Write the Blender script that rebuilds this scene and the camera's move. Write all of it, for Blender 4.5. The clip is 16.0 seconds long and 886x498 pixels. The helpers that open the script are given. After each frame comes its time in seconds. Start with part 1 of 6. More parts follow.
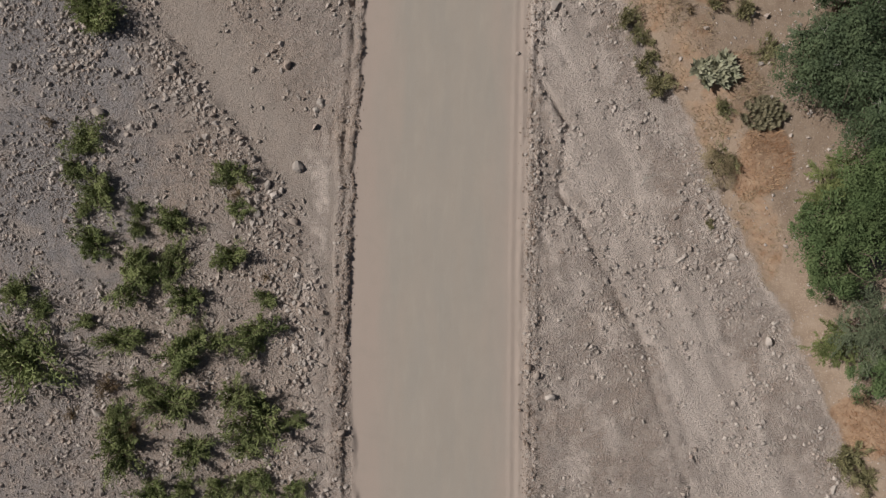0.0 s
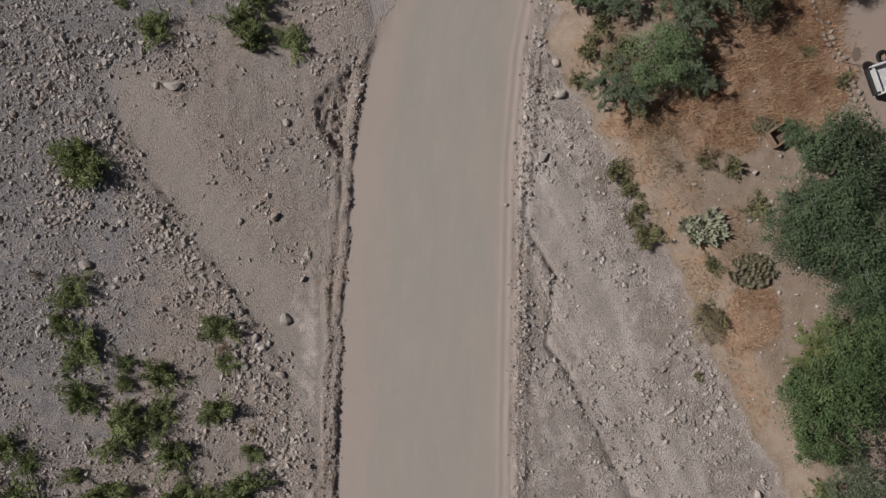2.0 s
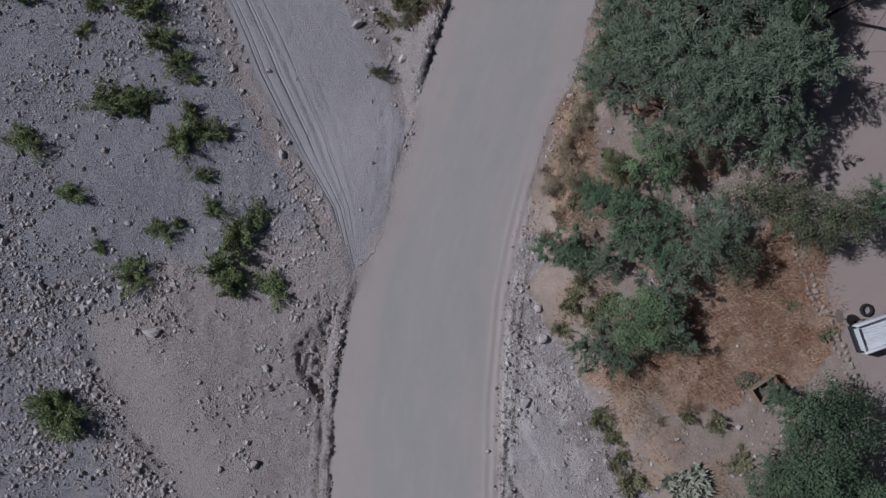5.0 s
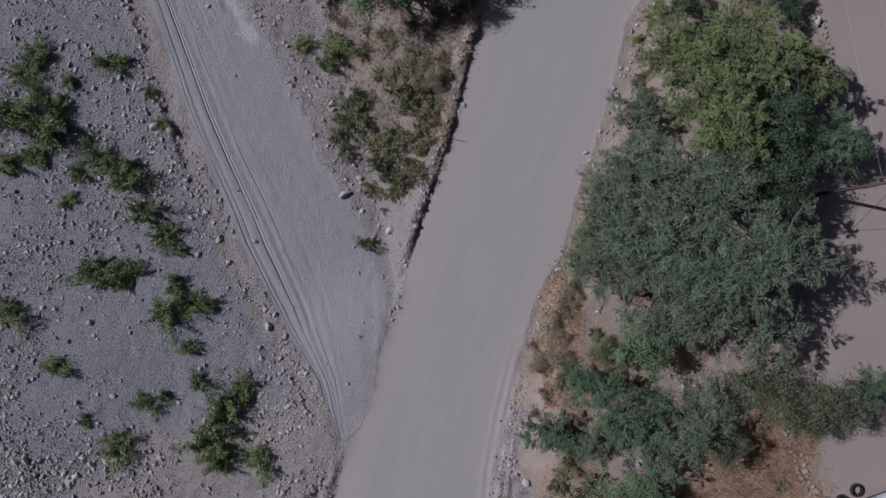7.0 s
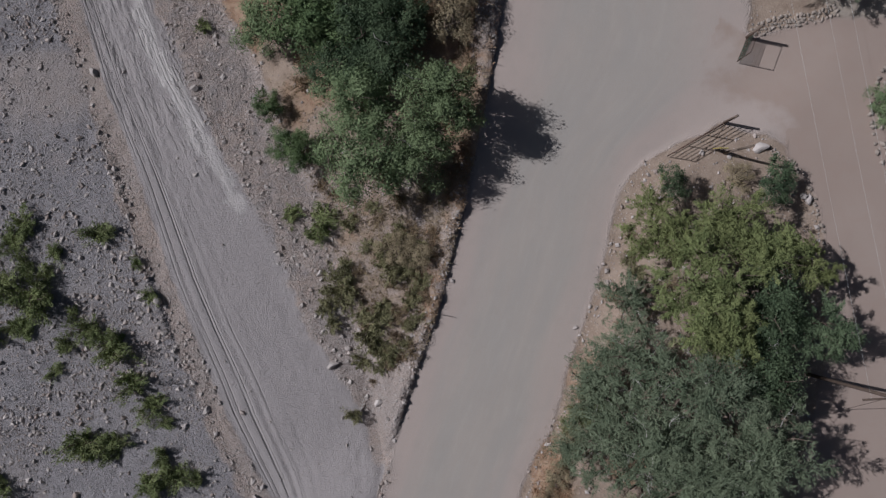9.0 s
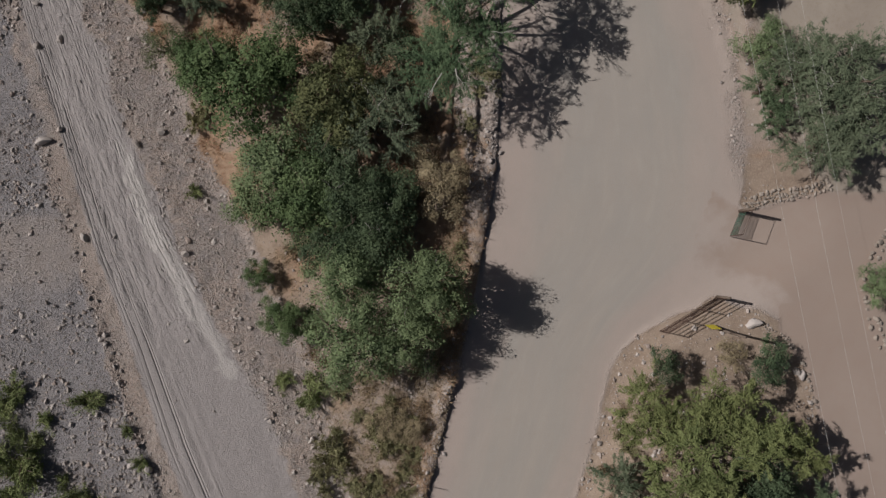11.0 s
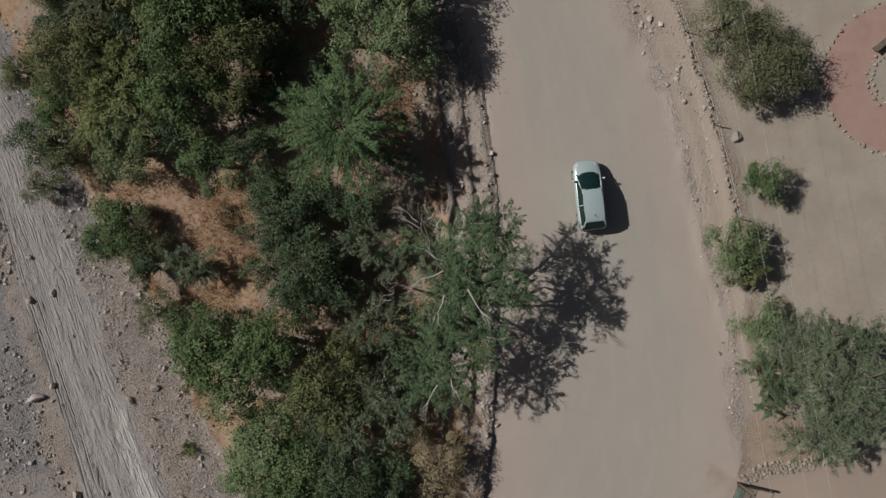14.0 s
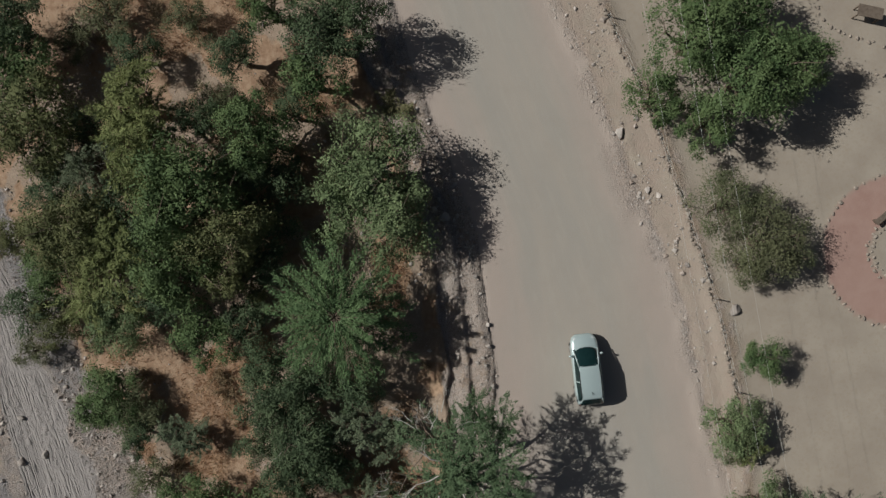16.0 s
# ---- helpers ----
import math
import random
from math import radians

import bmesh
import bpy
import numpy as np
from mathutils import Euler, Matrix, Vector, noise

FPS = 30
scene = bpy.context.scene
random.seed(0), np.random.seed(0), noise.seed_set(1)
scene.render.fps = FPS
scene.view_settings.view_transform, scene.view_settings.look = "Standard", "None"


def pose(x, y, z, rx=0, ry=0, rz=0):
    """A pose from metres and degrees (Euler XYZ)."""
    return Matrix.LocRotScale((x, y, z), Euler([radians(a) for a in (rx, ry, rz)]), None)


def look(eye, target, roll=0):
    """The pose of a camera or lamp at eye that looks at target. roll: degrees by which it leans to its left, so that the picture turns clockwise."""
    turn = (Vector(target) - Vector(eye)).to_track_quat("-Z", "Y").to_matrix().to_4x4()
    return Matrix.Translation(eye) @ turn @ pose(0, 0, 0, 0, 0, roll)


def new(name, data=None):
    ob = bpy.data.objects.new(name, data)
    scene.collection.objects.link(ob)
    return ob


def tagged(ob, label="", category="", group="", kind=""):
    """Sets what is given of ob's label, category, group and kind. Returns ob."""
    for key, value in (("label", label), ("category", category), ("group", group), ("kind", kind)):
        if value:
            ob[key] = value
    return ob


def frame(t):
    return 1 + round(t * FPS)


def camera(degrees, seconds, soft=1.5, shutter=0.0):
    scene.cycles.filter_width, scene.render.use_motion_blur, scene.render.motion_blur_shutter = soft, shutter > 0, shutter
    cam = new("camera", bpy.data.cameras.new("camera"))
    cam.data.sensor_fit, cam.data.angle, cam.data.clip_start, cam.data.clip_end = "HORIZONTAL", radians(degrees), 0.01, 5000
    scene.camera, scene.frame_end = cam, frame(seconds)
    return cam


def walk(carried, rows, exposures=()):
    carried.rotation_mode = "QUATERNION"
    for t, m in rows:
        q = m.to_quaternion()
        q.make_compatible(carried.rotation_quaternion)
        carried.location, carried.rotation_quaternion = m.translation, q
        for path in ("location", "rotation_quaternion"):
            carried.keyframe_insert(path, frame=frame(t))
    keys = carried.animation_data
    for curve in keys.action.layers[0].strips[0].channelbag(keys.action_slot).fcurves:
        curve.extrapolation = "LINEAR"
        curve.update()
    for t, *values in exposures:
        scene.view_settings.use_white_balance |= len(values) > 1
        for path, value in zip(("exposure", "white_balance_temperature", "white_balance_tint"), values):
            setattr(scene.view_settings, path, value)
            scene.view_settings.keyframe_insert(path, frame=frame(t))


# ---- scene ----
# ---- the camera: a drone that looks down while it follows the dirt road ----
LENS = 65.0
cam = camera(LENS, 16.0, soft=1.45)
ROWS = [
    (0.0, 0.000, 0.000, 45.500, 1.121, 0.196),
    (0.5, 0.168, 2.454, 45.513, 1.119, 0.200),
    (1.0, 0.357, 4.955, 45.546, 1.129, 0.188),
    (1.5, 0.536, 7.333, 45.568, 1.141, 0.190),
    (2.0, 0.757, 9.942, 45.591, 1.166, 0.186),
    (2.5, 0.949, 12.403, 45.605, 1.186, 0.179),
    (3.0, 1.114, 14.892, 45.611, 1.205, 0.162),
    (3.5, 1.314, 17.856, 45.616, 1.226, 0.144),
    (6.0, 2.374, 31.244, 45.532, 1.328, -0.004),
    (6.5, 2.581, 34.172, 45.527, 1.339, -0.012),
    (7.0, 2.770, 37.110, 45.528, 1.359, -0.034),
    (7.5, 2.915, 39.792, 45.528, 1.367, -0.029),
    (8.0, 3.093, 42.679, 45.515, 1.385, -0.034),
    (8.5, 3.299, 45.348, 45.488, 1.396, -0.043),
    (9.0, 3.494, 48.196, 45.480, 1.412, -0.065),
    (11.5, 4.084, 61.739, 45.591, 1.503, -0.125),
    (12.0, 4.115, 64.590, 45.599, 1.510, -0.125),
    (12.5, 4.155, 67.277, 45.584, 1.507, -0.119),
    (13.0, 4.203, 69.958, 45.569, 1.510, -0.116),
    (13.5, 4.266, 73.020, 45.579, 1.531, -0.116),
    (14.0, 4.319, 75.637, 45.626, 1.556, -0.124),
    (14.5, 4.363, 78.217, 45.620, 1.583, -0.125),
    (15.0, 4.461, 80.932, 45.604, 1.611, -0.115),
    (15.5, 4.525, 83.420, 45.570, 1.624, -0.127),
    (16.0, 4.591, 85.992, 45.493, 1.633, -0.133),
]

LIGHT = [(0.0, 0.05, 6350, 10), (2.0, -0.05, 6050, 10), (3.5, -0.2, 5440, 11), (6.0, -0.19, 5050, 15), (7.5, -0.15, 5230, 14), (8.5, -0.1, 5480, 12), (9.0, -0.09, 5540, 13), (11.5, -0.04, 6150, 11), (13.0, -0.04, 6150, 9), (16.0, 0.02, 6050, 4)]
walk(cam, [(t, pose(x, y, z, tilt, -0.283, turn)) for t, x, y, z, tilt, turn in ROWS], exposures=LIGHT)

# ---- sun and sky ----
SUN_UP, SUN_TO = radians(40), Vector((-0.976, 0.216, 0))
sun = bpy.data.lights.new("sun", "SUN")
sun.energy, sun.angle, sun.color = 3.65, radians(0.53), (1.0, 0.95, 0.88)
new("sun", sun).matrix_world = look(SUN_TO * 60 + Vector((0, 0, 60 * math.tan(SUN_UP))), (0, 0, 0))
world = bpy.data.worlds.new("sky")
scene.world = world
world.use_nodes = True
sky = world.node_tree.nodes.new("ShaderNodeTexSky")
sky.dust_density, sky.ozone_density = 3.0, 0.6
sky.sky_type, sky.sun_disc, sky.sun_elevation, sky.sun_rotation = "NISHITA", False, SUN_UP, math.atan2(SUN_TO.x, SUN_TO.y)
world.node_tree.links.new(sky.outputs[0], world.node_tree.nodes["Background"].inputs["Color"])
world.node_tree.nodes["Background"].inputs["Strength"].default_value = 0.0185

# ---- plan of the valley: edges as x over y, heights in metres ----
def line(pairs):
    ys, xs = zip(*pairs)
    return lambda y: np.interp(y, ys, xs)


road_left = line([(-60, -5.8), (-15, -5.7), (0, -6.1), (8, -5.7), (17, -5.1), (20, -4.5), (25.5, -3.6), (34, -0.4), (39.6, 1.4), (46, 3.6), (53, 5.3), (60, 6.7), (65, 7.5), (70, 7.8), (80, 7.9), (88, 6.8), (94, 4.5), (99, 2.6), (102, 1.8), (125, -6)])
road_right = line([(-60, 5.5), (-15, 5.6), (0, 5.7), (17, 6.0), (24, 6.6), (27.7, 7.3), (31, 8.1), (35, 9.2), (38.2, 10.8), (47.5, 13.6), (53, 15.0), (55.5, 16.6), (60, 21.5), (63.5, 22.8), (71.5, 21.8), (77, 20.2), (84, 18.6), (87.5, 17.3), (95, 14.3), (102, 11.2), (125, 2)])
track_left = line([(20, -3.6), (25.5, -3.9), (29.6, -5.3), (33, -7.5), (38.7, -10.6), (47.5, -14.2), (54.8, -16.6), (60, -18.6), (66, -20.4), (72, -22.4), (79.4, -24.7), (100, -31), (140, -44)])
track_right = line([(20, -3.0), (34.5, -0.5), (39, -1.8), (42, -3.5), (44, -4.8), (48, -6.5), (54.7, -10.2), (60, -13.0), (66, -15.6), (75, -18.8), (82.5, -21.9), (87, -24.3), (100, -29), (140, -42)])
bank_left = line([(20, 0), (34.5, 0.2), (41, -1.2), (46, -2.6), (52, -4.6), (58, -7.6), (64, -10.4), (70, -13.4), (76, -16.5), (83, -20.4), (88, -23.2), (100, -28), (140, -41)])
terrace = line([(-60, 36), (-20, 28), (-10.8, 25.7), (-3.4, 22.6), (3.2, 18.8), (10.7, 15.7), (15, 12.8), (17.4, 11.6), (21, 9.4), (24.4, 7.6), (28, 8.0)])
road_z = line([(-60, 0), (18, 0), (30, 0.55), (44, 1.4), (57, 2.4), (65, 2.8), (77, 3.05), (87, 3.5), (97, 3.9), (140, 5)])
terrace_z = line([(-60, 1.0), (-10, 1.2), (10, 1.5), (20, 1.8), (30, 2.1), (44, 2.5), (52, 2.7), (63, 2.9), (85, 4.0), (100, 4.5), (140, 5.5)])


def ramp(v, a, b):
    s = np.clip((v - a) / (b - a), 0, 1)
    return s * s * (3 - 2 * s)


def height(x, y):
    """The smooth lie of the land."""
    zr, zt = road_z(y), terrace_z(y)
    xl, xr = road_left(y), road_right(y)
    opening = ramp(y, 54, 57) * (1 - ramp(y, 62, 65))
    edge = np.where(y < 26, terrace(y), xr + 0.2)
    side = zr + (zt - zr) * ramp(x, edge - 0.3 + 0.5 * opening, edge + 3.0 + 4 * opening)
    low = zr * (1 - ramp(xl - x, 0, 7.0))
    slope = np.clip((x - bank_left(y)) / np.maximum(xl - 0.4 - bank_left(y), 0.3), 0, 1)
    island = ramp(y, 33.5, 38) * (zr + 0.16 - 0.08 * ramp(y, 62, 68)) * slope ** 0.8
    berm = (0.3 * ramp(y, 35, 41) * (1 - ramp(y, 62, 70)) + 0.1 * ramp(y, 62, 70)) * np.exp(-((x - xl + 0.45 + 0.18 * np.sin(y * 1.9) + 0.12 * np.sin(y * 4.7 + 1)) / 0.42) ** 2) * (0.75 + 0.25 * np.sin(y * 1.1 + 2) + 0.2 * np.sin(y * 3.3))
    left = np.where(y < 33.5, low, np.where(x > bank_left(y), island + berm, 0.0)) + 0.0 * x
    left = np.where(y < 33.5, left, np.maximum(left, low * (1 - ramp(y, 33.5, 38))))
    return np.where(x < xl, left, np.where(x > xr - 0.4, side, zr))


fence_line = line([(64, 27), (70, 23.4), (78.4, 22.4), (82.8, 21.4), (86.8, 20.2), (94.5, 17.5), (102, 14.2), (125, 6)])
yard_line = line([(10, 32), (15, 29.9), (19.3, 28.3), (22, 27.1), (24, 26.2), (26, 25.5), (28.9, 24.8), (36, 25.8), (42, 27.3), (50, 27.2), (52.5, 26.6), (55, 24.8)])


wash_line = line([(-12, -3), (-2, -5.0), (3, -7.0), (6, -8.5), (8.2, -10.2), (12.3, -13.4), (16, -16), (21, -18.8), (28, -24), (40, -32)])
scarp = line([(-60, -6.4), (-8, -6.32), (-3.5, -6.13), (2.4, -5.87), (6, -5.82), (8.2, -5.6), (12.3, -5.34), (15.7, -5.13), (18.7, -4.92), (22.4, -4.3), (24.6, -3.85), (30, -2.6)])
back_scarp = line([(-60, -6.9), (-5, -6.75), (-1.3, -6.5), (2.4, -6.53), (6, -6.41), (9.7, -6.43), (13.5, -6.0), (17.2, -5.9), (30, -5.9)])
gully = line([(-16, 16.8), (-12, 15.5), (-5.9, 13.4), (-2.8, 12.1), (-0.2, 10.6), (4.6, 8.0), (9, 8.4), (12.4, 6.5), (16, 6.4)])


class Lattice:
    """Smooth value noise on a lattice, for arrays."""

    def __init__(self, seed):
        self.table = np.random.RandomState(seed).rand(256, 256)

    def at(self, x, y):
        x, y = np.broadcast_arrays(np.asarray(x, float), np.asarray(y, float))
        i, j = np.floor(x).astype(int), np.floor(y).astype(int)
        u, v = x - i, y - j
        u, v = u * u * (3 - 2 * u), v * v * (3 - 2 * v)
        t = self.table
        a, b = t[i % 256, j % 256], t[(i + 1) % 256, j % 256]
        c, d = t[i % 256, (j + 1) % 256], t[(i + 1) % 256, (j + 1) % 256]
        return a + (b - a) * u + (c - a + (a - b - c + d) * u) * v - 0.5


LAT = Lattice(3)


def rough(x, y, size, octaves=3):
    total, weight = 0, 1
    for k in range(octaves):
        total = total + weight * LAT.at(x / size + 17.3 * k, y / size + 5.1 * k)
        size, weight = size / 2.1, weight * 0.55
    return total


GRASS_RIGHT = [(15.2, 21.2, 3.2, 2.0), (13.4, 19.2, 2.2, 1.6), (23.4, 20.4, 3.0, 2.4), (24.0, 24.4, 2.0, 3.0), (9.9, 30.6, 0.9, 3.0), (18.2, 32.6, 2.2, 1.8), (13.0, 30.2, 1.4, 2.2), (10.6, 32.6, 1.0, 3.0), (15.5, 36.2, 1.8, 1.8), (20.6, 23.3, 6.0, 5.2), (17.5, 19.3, 4.5, 2.6), (23.8, 26.2, 2.4, 3.2), (10.3, 35.1, 1.1, 2.2), (10.6, 32.4, 1.2, 2.6), (19.4, 22.0, 4.5, 3.2), (20.8, 6.5, 2.0, 2.4), (27.3, -10.6, 2.2, 2.2)]
GRASS_LEFT = [(4.6, 54.6, 0.9, 3.6), (2.9, 47.5, 0.9, 3.0), (-9.2, 76.4, 2.6, 4.6), (-13.2, 80.8, 3.2, 1.8), (-15.2, 74.0, 1.8, 2.2), (-11.2, 65.0, 1.2, 2.2), (1.6, 73.4, 1.8, 3.0), (-7.6, 80.6, 2.4, 2.8), (1.6, 85.6, 1.5, 3.4), (-12.2, 101.5, 5.0, 3.0), (2.6, 65.5, 1.8, 3.0), (-3.4, 96.5, 2.2, 1.8), (2.6, 69.0, 1.2, 2.4), (6.2, 63.5, 1.2, 3.2)]
GRASS_PALE = [(-1.6, 50.2, 2.4, 4.2), (-0.6, 53.0, 2.6, 2.6), (11.4, 23.4, 2.0, 2.4), (10.4, 27.8, 1.2, 2.4), (-5.9, 58.6, 1.8, 2.6), (2.2, 49.8, 1.3, 4.0), (3.2, 53.4, 1.1, 2.6), (-5.0, 53.0, 1.4, 2.0), (2.2, 44.2, 1.2, 3.2), (3.9, 50.5, 1.2, 4.0), (5.3, 57.5, 1.3, 4.0), (-1.4, 45.0, 1.5, 2.6), (0.6, 48.4, 1.6, 3.0), (16.6, 8.4, 1.8, 2.6), (16.0, 13.5, 1.6, 2.4), (14.2, 17.0, 1.8, 2.2), (11.5, 29.5, 1.8, 3.0), (10.6, 35.5, 1.4, 3.5), (20.5, 1.5, 1.6, 3.0), (12.6, 41.0, 1.2, 3.5), (18.6, 11.0, 2.0, 2.5)]


def patches(x, y, spots):
    best = np.zeros(np.broadcast(x, y).shape)
    for cx, cy, rx, ry in spots:
        best = np.maximum(best, 1.25 - np.hypot((x - cx) / rx, (y - cy) / ry))
    return best


def zones(x, y):
    """What covers the ground, each from 0 to 1."""
    n = rough(x, y, 2.2)
    xl, xr = road_left(y), road_right(y)
    yard = ramp(x - yard_line(y), -0.2, 0.3) * ramp(y + 3 * n, 7, 11) * (y < 56.5)
    camp = ramp(x - fence_line(y) + 0.5 * n, -0.3, 1.4) * ramp(y, 62.8, 64.2) * (1 - ramp(x + 8 * n, 45, 80)) * (1 - ramp(y + 8 * n, 112, 150))
    soft = 0.3 + 1.6 * ramp(y, 23, 27) * (1 - ramp(y, 33, 37))
    road = ramp((x - xl + 0.6 * (soft - 0.3) * n) / soft, -0.5, 1.0) * (1 - ramp(x - xr + (0.3 + 1.2 * ramp(y, 62, 68)) * n, -0.5 - 0.4 * ramp(y, 62, 68), 0.3 + 1.2 * ramp(y, 62, 68)))
    wedge = ramp(x - track_left(y), -0.2, 0.5) * (1 - ramp(x - track_right(y) + 0.8 * n, -0.6, 0.5))
    track = wedge * ramp(y, 25, 27)
    fork = ramp(y, 22, 27) * (1 - ramp(y, 33, 38)) * ramp(x - track_left(y), -0.2, 0.5) * (x < xl)
    track = np.maximum(track, fork)
    terrace_soil = ramp(x - terrace(y) + 0.9 * n, -0.4, 0.9) * (y < 28) + (y >= 28) * ramp(x - xr + 0.4 * n - 0.6 * ramp(y, 62, 68), -0.8, 1.4 * ramp(y, 62, 68))
    island = ramp(x - bank_left(y) + 1.2 * n, -0.3, 1.4) * ramp(y, 40, 45) * (x < xl) * (1 - 0.75 * ramp(y, 56, 64) * ramp(x - xl + 1.6 + 1.2 * ramp(y, 64, 70) + 0.6 * n, -0.3, 0.3))
    island = island * (1 - 0.45 * (1 - ramp(y + 2 * n, 53, 58)))
    terrace_soil = terrace_soil * (1 - 0.42 * ramp(y, 64, 68))
    soil = np.clip(np.where(x > xl, terrace_soil, island), 0, 1)
    entry = ramp(y - np.interp(x, (14.5, 17.6, 21, 25, 32), (53.2, 55.2, 56.9, 55.4, 54)) + 0.6 * n, -0.2, 0.5) * (1 - ramp(y - np.interp(x, (15, 21.5, 23, 28, 40), (70, 63.4, 62.5, 63.6, 66)) + 0.4 * n, -0.5, 0.3)) * (x > xr - 2) * (y < 66)
    road = np.maximum(road, entry)
    soil = soil * (1 - entry)
    yard = yard * (1 - ramp(x + 8 * n, 40, 70))
    yard = np.maximum(yard, entry * (1 - ramp(x + 8 * n, 40, 70)) * ramp(x + 4 * n + 0.5 * (y - 59), 17.5, 27))
    yard = np.maximum(yard, 0.75 * ramp(y, 64, 68) * ramp(x - xr + 0.5 * n, 0.2, 1.0) * (1 - ramp(x - fence_line(y), -0.3, 0.5)))
    camp = np.maximum(camp, 0.5 * ramp(y, 64, 68) * ramp(x - xr + 0.5 * n, 0.2, 1.0) * (x < fence_line(y)))
    grass = ramp(patches(x, y, GRASS_RIGHT + GRASS_LEFT) + 0.5 * n, 0.12, 0.5)
    grass = np.maximum(grass, 0.5 * ramp(patches(x, y, GRASS_PALE) + 0.5 * n, 0.12, 0.5))
    grass = np.maximum(grass, (x < xl) * ramp(y, 55, 60) * ramp(0.5 + 1.5 * n + 0.6 * rough(x, y, 5.0, 2), 0.25, 0.7))
    stony = np.clip(1 - road - track, 0, 1) * (1 - 0.85 * soil)
    talus = ramp(x - track_right(y), -0.4, 0.4) * (1 - ramp(x - bank_left(y), -0.2, 1.2)) * ramp(y, 38, 44)
    red = 1 - ramp(np.hypot(x - 32.0, y - 87.0), 4.4, 4.6)
    red = red * ramp(np.hypot(x - 32.0, y - 87.0), 1.7, 1.8)
    off = x - wash_line(y) + 0.8 * n
    wash = np.exp(-(off / 2.5) ** 2) * (x < xl - 0.8) * (1 - ramp(y + 2 * n, 20.5, 24.5))
    wash = np.maximum(wash, ramp(patches(x, y, [(-22.5, 60.0, 5.2, 3.2)]) + 0.9 * n, 0.1, 0.9) * 0.55 * (x < track_left(y) - 0.3))
    belt = np.exp(-((off + 4.2) / 1.6) ** 2) * (y < 34)
    bed = ramp(track_left(y) - 1.2 - x + n, -0.3, 0.8) * ramp(y, 24, 32) + (y < 32) * ramp(xl - 2.0 - x + 2.5 * n, 3, 9) * (0.3 - 0.25 * ramp(-y, -6, 6))
    # darker gravel towards the far left, partly standing in for lens falloff
    bed = bed + 0.4 * ramp(-x + 3 * n, 16, 24) * (x < xl)
    bed = bed + 0.6 * ramp(-off + 2 * n, 4, 9) * ramp(y, 10, 19) * (y < 34)
    bed = bed + patches(x, y, [(-24.0, 24.0, 6.0, 5.5)])
    bed = np.clip(bed + 0.35 * talus, 0, 1) * (1 - 0.8 * wash)
    pale = ramp(x - (14.0 - 0.43 * (y + 2)), -2.4, -0.5) * (1 - ramp(x - (14.0 - 0.43 * (y + 2)), 1.2, 4.5)) * (y < 24) * (x > xr)
    pale = np.where((y < 26) & (x > xr), 0.45 + 0.6 * pale + 0.5 * n, pale)
    pale = pale + 0.9 * np.exp(-((x - track_right(y) + 0.9 - 0.8 * n) / 0.85) ** 2) * ramp(y, 50, 53) * (1 - ramp(y, 64, 70))
    pale = pale + 0.42 * ramp(x - xl + 0.8 * n, -3.8, -2.4) * (1 - ramp(x - xl + 0.5 * n, -1.6, -0.8)) * (1 - ramp(y + 3 * n, 10, 16))
    return dict(road=road, track=track, soil=soil, grass=grass * soil, yard=yard, camp=camp, red=red, pale=np.clip(pale, 0, 1), stony=stony, talus=talus, wash=np.clip(wash, 0, 1), belt=belt, bed=bed)


